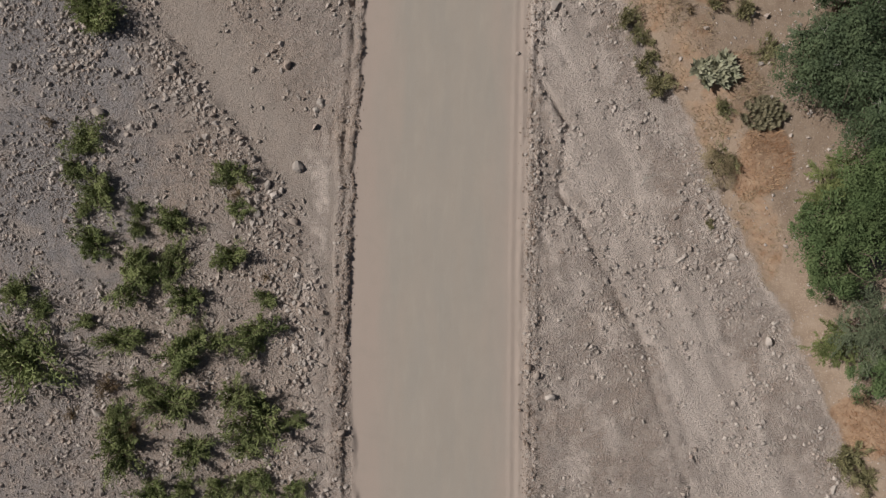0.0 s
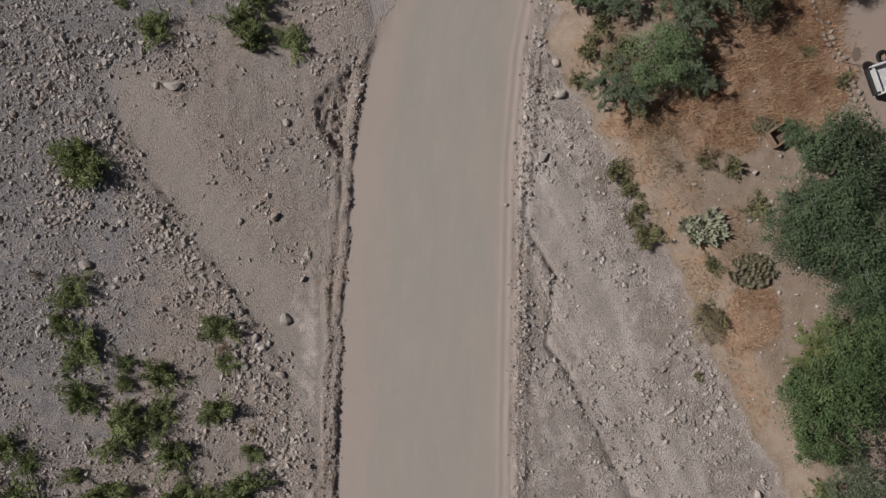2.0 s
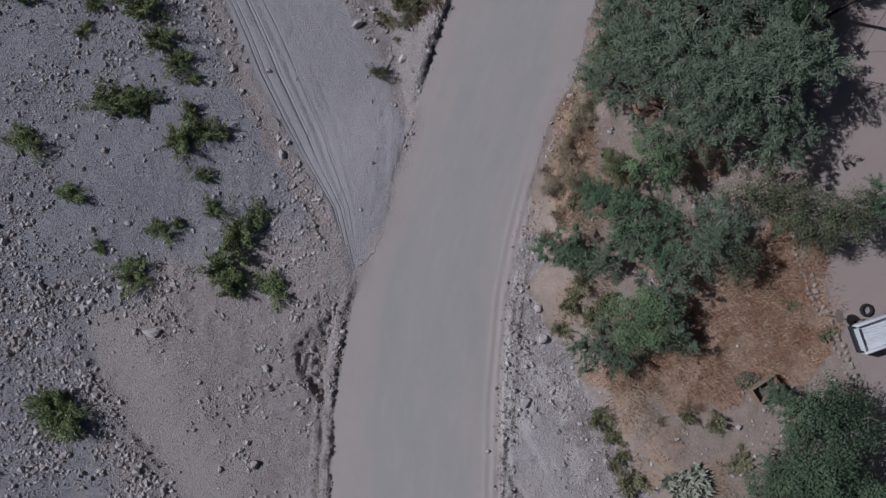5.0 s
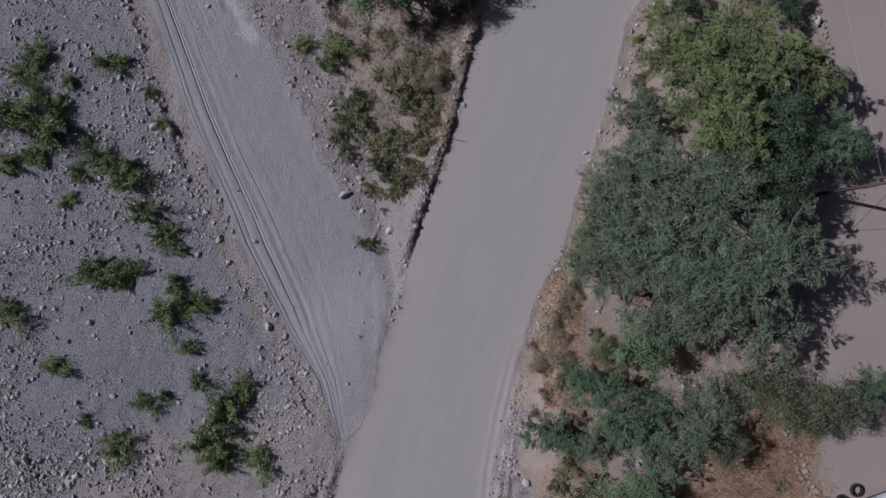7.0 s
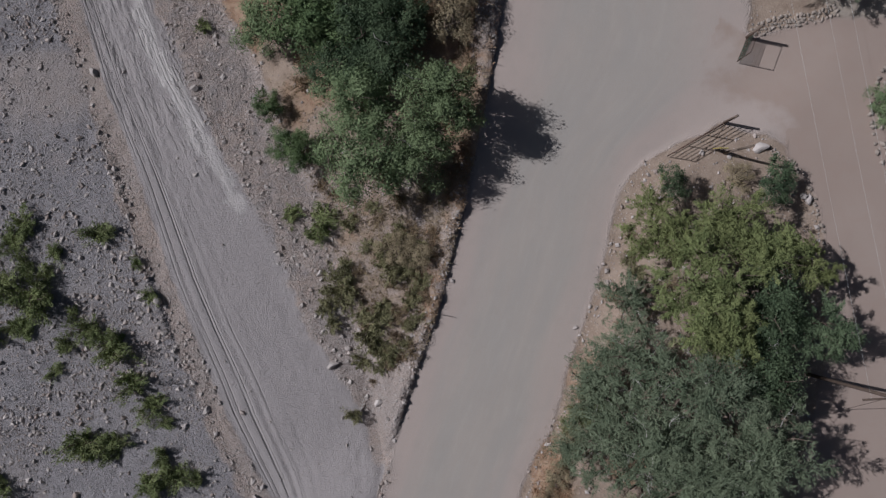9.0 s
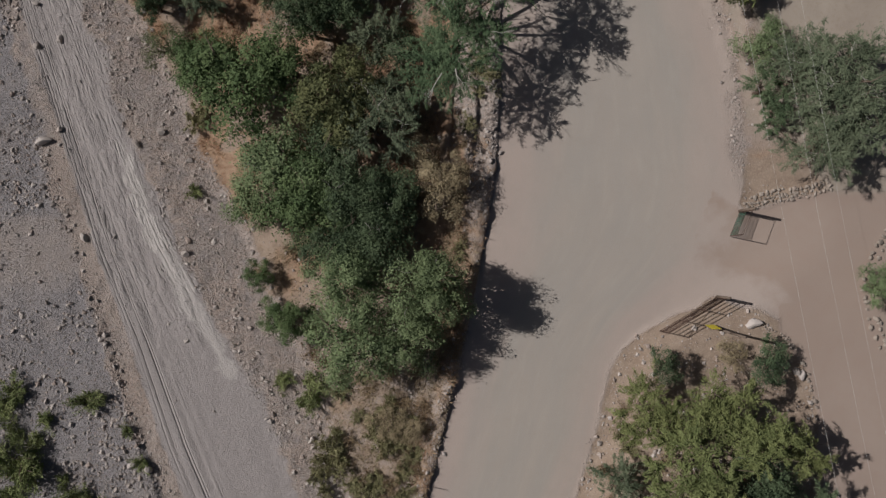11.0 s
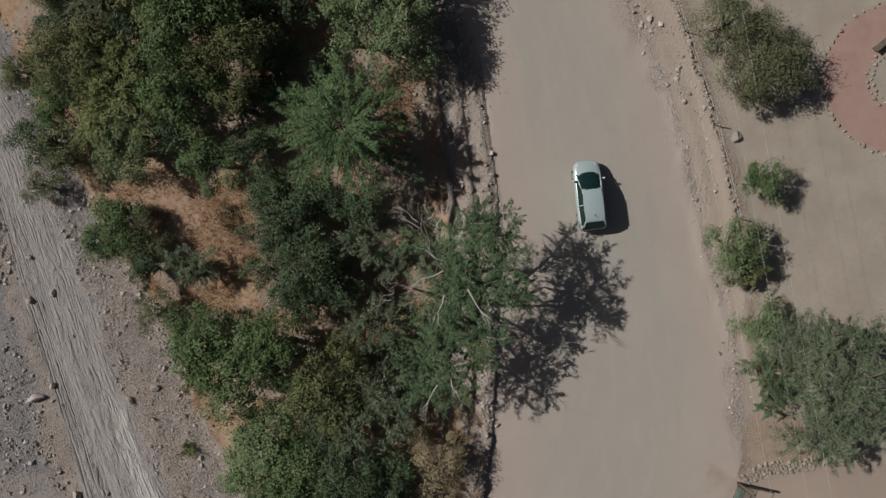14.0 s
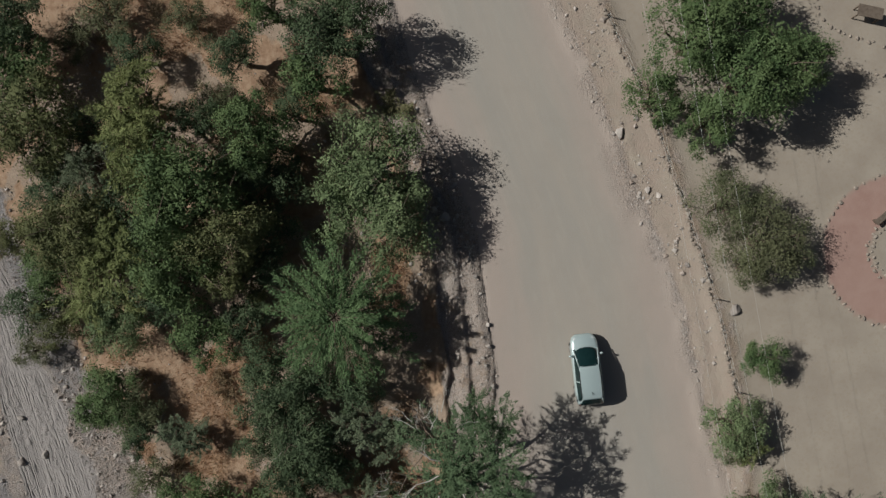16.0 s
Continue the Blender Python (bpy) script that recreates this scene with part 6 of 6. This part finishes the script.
make_pickup(pose(27.75, 21.35, float(ground_z(28.5, 21.6)) + 0.02, 0, 0, 19))


# ---- gates, poles and posts ----
def make_gate(hinge, free, tall, bars, material, label, uprights=2, cross=False, net=None):
    z = float(ground_z(*hinge))
    a, b = Vector((*hinge, z)), Vector((*free, z))
    run = (b - a).length
    e = thing("gate", Matrix.Translation(a) @ Matrix.Rotation(math.atan2(b.y - a.y, b.x - a.x), 4, "Z"), label, "gate", "yard gates")
    for k in bars:
        bm = bmesh.new()
        rod(bm, (0.12, 0, k * tall), (run, 0, k * tall), 0.016 if net else 0.026, sides=6)
        part("rail", from_bm("rail", bm, material, True), e)
    for k in range(uprights):
        x = 0.12 + (run - 0.12) * k / (uprights - 1)
        bm = bmesh.new()
        rod(bm, (x, 0, bars[0] * tall), (x, 0, tall), 0.03, sides=6)
        part("upright", from_bm("upright", bm, material, True), e)
    if cross:
        bm = bmesh.new()
        rod(bm, (0.12, 0.01, bars[0] * tall), (run, 0.01, tall), 0.02, sides=6)
        part("brace", from_bm("brace", bm, material, True), e)
    if net:
        bm = bmesh.new()
        for k in range(18):
            x = 0.14 + (run - 0.16) * k / 17
            rod(bm, (x, 0.03, 0.08), (x + 0.03 * math.sin(5 * k), 0.03, 0.55 * tall), 0.009, sides=4)
        for k in range(11):
            z = 0.08 + (0.55 * tall - 0.08) * k / 10
            rod(bm, (0.14, 0.03, z), (run - 0.02, 0.03, z + 0.02 * math.sin(3 * k)), 0.009, sides=4)
        part("net", from_bm("net", bm, net), e, "green plastic netting")
    bm = bmesh.new()
    rod(bm, (0, 0, -0.3), (0, 0, tall + 0.25), 0.09, 0.08, 10)
    part("gate_post", from_bm("gate_post", bm, TIMBER, True), e, "thick dark timber post")


make_gate((21.2, 57.1), (17.6, 55.0), 1.75, (0.1, 0.28, 0.46, 0.64, 0.82, 1.0), RUST, "open rusty tubular gate standing on the dirt", 4, True)
make_gate((22.6, 62.4), (21.95, 60.85), 1.95, (0.06, 0.16, 0.26, 0.36, 0.46, 0.56, 1.0), RUST, "open metal gate with green netting beside a stone wall", 2, net=GREEN_PAINT)

e = thing("utility_pole", pose(26.2, 41.5, float(ground_z(26.2, 41.5))), "tall dark timber utility pole with a crossarm", "utility pole", "utility poles")
for name, a, b, r in (("pole", (0, 0, -0.4), (0.35, 0, 8.6), 0.115), ("crossarm", (-1.6, 0, 8.3), (2.0, 0.2, 8.3), 0.06), ("lamp_arm", (0.2, 0, 6.2), (1.4, -0.5, 6.7), 0.03), ("stay_wire", (0.3, 0, 7.6), (2.2, -2.2, 0.0), 0.015)):
    bm = bmesh.new()
    rod(bm, a, b, r, r * 0.85, 8)
    part(name, from_bm(name, bm, POLE if name != "lamp_arm" else WIRE, True), e)
bm = bmesh.new()
bmesh.ops.create_uvsphere(bm, u_segments=10, v_segments=6, radius=1, matrix=Matrix.Translation((1.55, -0.56, 6.68)) @ Matrix.Diagonal((0.28, 0.13, 0.08, 1)))
part("lamp_head", from_bm("lamp_head", bm, ALLOY, True), e, "grey street lamp head")
far = thing("utility_pole", pose(12.6, 118, float(height(12.6, 118))), "tall dark timber utility pole with a crossarm", "utility pole", "utility poles")
for name, a, b, r in (("pole", (0, 0, -0.4), (0, 0, 8.6), 0.15), ("crossarm", (-2.0, 0, 8.3), (1.6, 0, 8.3), 0.06)):
    bm = bmesh.new()
    rod(bm, a, b, r, r * 0.85, 8)
    part(name, from_bm(name, bm, TIMBER, True), far)
za, zb = float(ground_z(26.2, 41.5)) + 8.38, float(height(12.6, 118)) + 8.38
for off in (-1.5, 0.3, 1.5):
    a, b = Vector((26.5 + off, 41.5, za)), Vector((12.6 + off, 118, zb))
    pts = [a.lerp(b, k / 24) - Vector((0, 0, 1.1 * (1 - (2 * k / 24 - 1) ** 2))) for k in range(25)]
    v = np.array([p + Vector((0.0035 * math.cos(t), 0, 0.0035 * math.sin(t))) for p in pts for t in (0, 1.257, 2.513, 3.77, 5.027)])
    f = np.array([(5 * k + i, 5 * k + (i + 1) % 5, 5 * k + 5 + (i + 1) % 5, 5 * k + 5 + i) for k in range(24) for i in range(5)])
    tagged(new("overhead_wire", mesh_of("overhead_wire", v, f, WIRE, True)), "thin grey overhead wire between timber utility poles", "wire", "overhead wires")

e = thing("fence", pose(0, 0, 0), "low wire fence on thin timber posts beside the road", "fence")
spots = [(float(fence_line(y)) - 0.1, float(y)) for y in np.arange(78.6, 104, 5.6)]
for x, y in spots:
    z = float(ground_z(x, y))
    bm = bmesh.new()
    rod(bm, (x, y, z - 0.2), (x + 0.03, y, z + 0.85), 0.045, 0.035, 7)
    part("post", from_bm("post", bm, TIMBER, True), e)
for up in (0.4, 0.75):
    rows = [(x, y, float(ground_z(x, y)) + up) for x, y in spots]
    part("wire", mesh_of("wire", *tubes([(p, q, 0.006, 0.006) for p, q in zip(rows, rows[1:])], 4), WIRE), e)

x, y = 26.2, 22.8
e = thing("signpost", pose(x, y, float(ground_z(x, y)), 0, 0, 4), "thin post with a small weathered timber board", "sign")
bm = bmesh.new()
rod(bm, (0, 0, -0.2), (0, 0, 1.25), 0.025, sides=6)
part("post", from_bm("post", bm, TIMBER, True), e)
bm = bmesh.new()
rod(bm, (-0.015, 0, 1.6), (0.015, 0, 1.6), 0.42, sides=18)
part("board", from_bm("board", bm, TIMBER), e, "round dark board")

x, y = 20.55, 55.35
e = thing("signpost", pose(x, y, float(ground_z(x, y)), 8, 0, 0), "tall yellow sign board leaning by the gate", "sign")
bm = bmesh.new()
rod(bm, (0, 0, -0.2), (0, 0, 0.7), 0.03, sides=6)
part("post", from_bm("post", bm, TIMBER, True), e)
bm = bmesh.new()
box(bm, (0, 0.085, 0.75), (0.58, 0.02, 1.1))
part("board", from_bm("board", bm, YELLOW, bevel=0.006), e, "bright yellow board")
bm = bmesh.new()
box(bm, (0, 0.05, 0.76), (0.62, 0.04, 1.14))
part("backing", from_bm("backing", bm, TIMBER, bevel=0.006), e, "dark timber backing")

x, y = 21.05, 55.16
e = thing("timber_post", pose(x, y, float(ground_z(x, y)), 3, 2, 0), "tall weathered timber post beside the rusty gate", "post")
bm = bmesh.new()
rod(bm, (0, 0, -0.3), (0.03, 0, 1.9), 0.09, 0.08, 8)
rod(bm, (0.03, 0, 1.86), (0.05, 0.02, 3.7), 0.08, 0.065, 8)
part("post", from_bm("post", bm, TIMBER, True), e)

x, y = 3.35, 45.2
e = thing("marker_stake", pose(x, y, float(ground_z(x, y))), "thin leaning timber stake on the road bank", "stake")
bm = bmesh.new()
rod(bm, (0, 0, -0.2), (0.05, 0, 1.0), 0.03, 0.02, 6)
part("stake", from_bm("stake", bm, TIMBER, True), e)

x, y = 28.75, 23.1
e = thing("old_tyre", pose(x, y, float(ground_z(x, y))), "worn black tyre lying on the yard", "tyre")
bm = bmesh.new()
prof = [(0.36, 0.0), (0.42, 0.05), (0.42, 0.15), (0.36, 0.2), (0.26, 0.19), (0.24, 0.1), (0.26, 0.01)]
rings = [[bm.verts.new((r * math.cos(t), r * math.sin(t), z)) for r, z in prof] for t in np.linspace(0, 2 * np.pi, 20, endpoint=False)]
for k in range(20):
    a, b = rings[k], rings[(k + 1) % 20]
    for i in range(7):
        bm.faces.new((a[i], b[i], b[(i + 1) % 7], a[(i + 1) % 7]))
part("tread", from_bm("tread", bm, RUBBER, True), e)

e = thing("water_trough", pose(22.3, 18.2, float(ground_z(22.3, 18.2)), 0, 0, 33), "old open trough of weathered brown boards under a tree", "trough")
for name, c, s in (("side_board", (0, 0.5, 0.3), (1.8, 0.1, 0.7)), ("side_board", (0, -0.5, 0.3), (1.8, 0.1, 0.7)), ("end_board", (0.84, 0, 0.3), (0.1, 0.9, 0.7)), ("end_board", (-0.84, 0, 0.3), (0.1, 0.9, 0.7)), ("floor_board", (0, 0, 0.05), (1.58, 0.9, 0.1))):
    bm = bmesh.new()
    box(bm, c, s)
    part(name, from_bm(name, bm, BOARDS if name != "floor_board" else TIMBER, bevel=0.012), e)


def fallen_branch(x, y, long, turn, seed):
    rng = np.random.RandomState(seed)
    segs, p = [], np.array([0.0, 0, 0.06])
    for k in range(5):
        q = p + (long / 5, rng.uniform(-0.1, 0.1) * long, rng.uniform(-0.01, 0.03))
        segs.append((p, q, 0.045 * (1 - k / 6), 0.045 * (1 - (k + 1) / 6)))
        if k:
            for s in (-1, 1):
                segs.append((p, p + np.array([long * 0.2, s * long * rng.uniform(0.1, 0.22), rng.uniform(0.02, 0.15)]), 0.022, 0.008))
        p = q
    thing("fallen_branch", pose(x, y, float(ground_z(x, y)), 0, 0, turn), "bleached dead branch lying on the ground", "branch", "fallen branches", mesh_of("fallen_branch", *tubes(segs, 5), DEADWOOD, True))


for k, (x, y, long, turn) in enumerate([(-26.3, 6.0, 1.6, 10), (-13.9, 3.9, 1.5, 120), (-24.3, 34.0, 1.6, -30), (-17.6, 37.6, 1.4, -40), (13.2, 5.1, 1.2, 35), (-1.6, 38.6, 1.3, 80), (-17.0, 2.9, 1.1, 60), (6.3, 86.5, 1.1, 70), (-13.0, 28.4, 1.5, -35)]):
    fallen_branch(x, y, long, turn, 20 + k)


# ---- borders of field stones: each stone is a piece ----
def border(name, points, label, rows=1, gap=0.36, size=0.2, seed=0):
    rng = np.random.RandomState(seed)
    e = thing(name, pose(0, 0, 0), label, "stone border", "stone borders")
    for row in range(rows):
        for (x0, y0), (x1, y1) in zip(points, points[1:]):
            run = math.hypot(x1 - x0, y1 - y0)
            nx, ny = -(y1 - y0) / run, (x1 - x0) / run
            for k in range(max(1, int(run / gap))):
                f = (k + rng.uniform(0.2, 0.8)) * gap / run
                if rng.rand() < 0.1:
                    continue
                off = (row - (rows - 1) / 2) * (2.1 if rows < 3 else 1.35) * size + rng.uniform(-0.08, 0.08)
                x, y, r = x0 + (x1 - x0) * f + nx * off, y0 + (y1 - y0) * f + ny * off, size * rng.uniform(0.6, 1.25)
                m = pose(x, y, float(ground_z(x, y)) + 0.3 * r, rng.uniform(-15, 15), rng.uniform(-15, 15), rng.uniform(0, 360)) @ Matrix.Diagonal((r * rng.uniform(0.95, 1.3), r, r * 0.85, 1))
                part("stone", BORDER[rng.randint(6)], e, place=m)


def arc(cx, cy, r, a0, a1, n=14):
    return [(cx + r * math.cos(radians(a0 + (a1 - a0) * k / n)), cy + r * math.sin(radians(a0 + (a1 - a0) * k / n))) for k in range(n + 1)]


border("stone_row", [(float(fence_line(y)) - 0.12 + 0.1 * math.sin(y * 1.7), float(y)) for y in np.arange(76.8, 103.5, 0.9)], "low row of pale field stones along the wire fence", 1, 0.21, 0.17, 9)


border("stone_border", [(24.1, 28.6), (24.8, 26.1), (25.5, 24.0), (26.5, 22.0), (27.2, 20.5), (27.9, 19.0), (28.9, 16.5)], "double row of pale stones edging the yard", 2, 0.36, 0.21, 1)
border("stone_border", [(25.0, 54.9), (26.0, 53.6), (26.6, 52.5), (27.1, 50.5), (27.2, 47.6), (27.2, 45.0), (27.3, 42.1)], "row of pale stones edging the tree bed", 1, 0.34, 0.18, 2)
border("stone_wall", [(23.0, 62.6), (24.2, 63.3), (25.6, 63.4), (26.8, 63.6), (28.2, 64.1)], "low dry stone wall beside the green gate", 4, 0.23, 0.16, 3)
border("stone_border", [(23.8, 55.25), (24.95, 54.92), (25.65, 54.35), (26.12, 53.65), (26.34, 52.88), (26.66, 51.6), (26.81, 50.71), (26.95, 49.69)], "row of small stones edging the ground by the rusty gate", 1, 0.2, 0.12, 4)
rock(23.3, 55.5, 0.52, 171, "large pale boulder beside the rusty gate", "boulder")
rock(26.28, 52.31, 0.4, 174, "pale boulder in a row of stones", "boulder")
border("stone_border", arc(32.0, 87.0, 4.6, 80, 290, 20), "ring of pale stones round a red earth circle", 1, 0.36, 0.16, 5)
border("stone_border", arc(32.0, 87.0, 1.75, 60, 300, 10), "small inner ring of pale stones", 2, 0.3, 0.15, 6)
border("stone_border", [(27.0, 102.4), (27.2, 101.3), (27.7, 100.5), (29.0, 99.9), (31.5, 99.1), (34, 98.5)], "curved row of pale stones on the camp ground", 1, 0.34, 0.16, 7)
border("stone_border", [(25.6, 99.6), (28.3, 98.3), (29.6, 97.8), (31.5, 97.3), (34, 96.8)], "row of pale stones on the camp ground", 1, 0.34, 0.16, 8)
border("stone_border", [(32.0, 61.5), (31.0, 59.8), (30.3, 58.4), (30.6, 55.9), (31.5, 53.5)], "heap of pale stones round a bush", 2, 0.36, 0.22, 9)

x, y = 29.9, 101.0
e = thing("picnic_table", pose(x, y, float(ground_z(x, y)), 0, 0, -12), "small dark timber table on the camp ground", "table")
bm = bmesh.new()
box(bm, (0, 0, 0.74), (1.5, 0.7, 0.05))
part("tabletop", from_bm("tabletop", bm, TIMBER, bevel=0.01), e)
for sx in (-0.65, 0.65):
    for sy in (-0.27, 0.27):
        bm = bmesh.new()
        box(bm, (sx, sy, 0.35), (0.07, 0.07, 0.76))
        part("leg", from_bm("leg", bm, TIMBER, bevel=0.006), e)

e = thing("bench", pose(31.1, 89.2, float(ground_z(31.1, 89.2)), 0, 0, 40), "low dark timber bench inside the red circle", "bench")
bm = bmesh.new()
box(bm, (0, 0, 0.42), (1.8, 0.34, 0.06))
part("seat", from_bm("seat", bm, TIMBER, bevel=0.01), e)
for sx in (-0.7, 0.7):
    bm = bmesh.new()
    box(bm, (sx, 0, 0.19), (0.09, 0.3, 0.42))
    part("leg", from_bm("leg", bm, TIMBER, bevel=0.006), e)
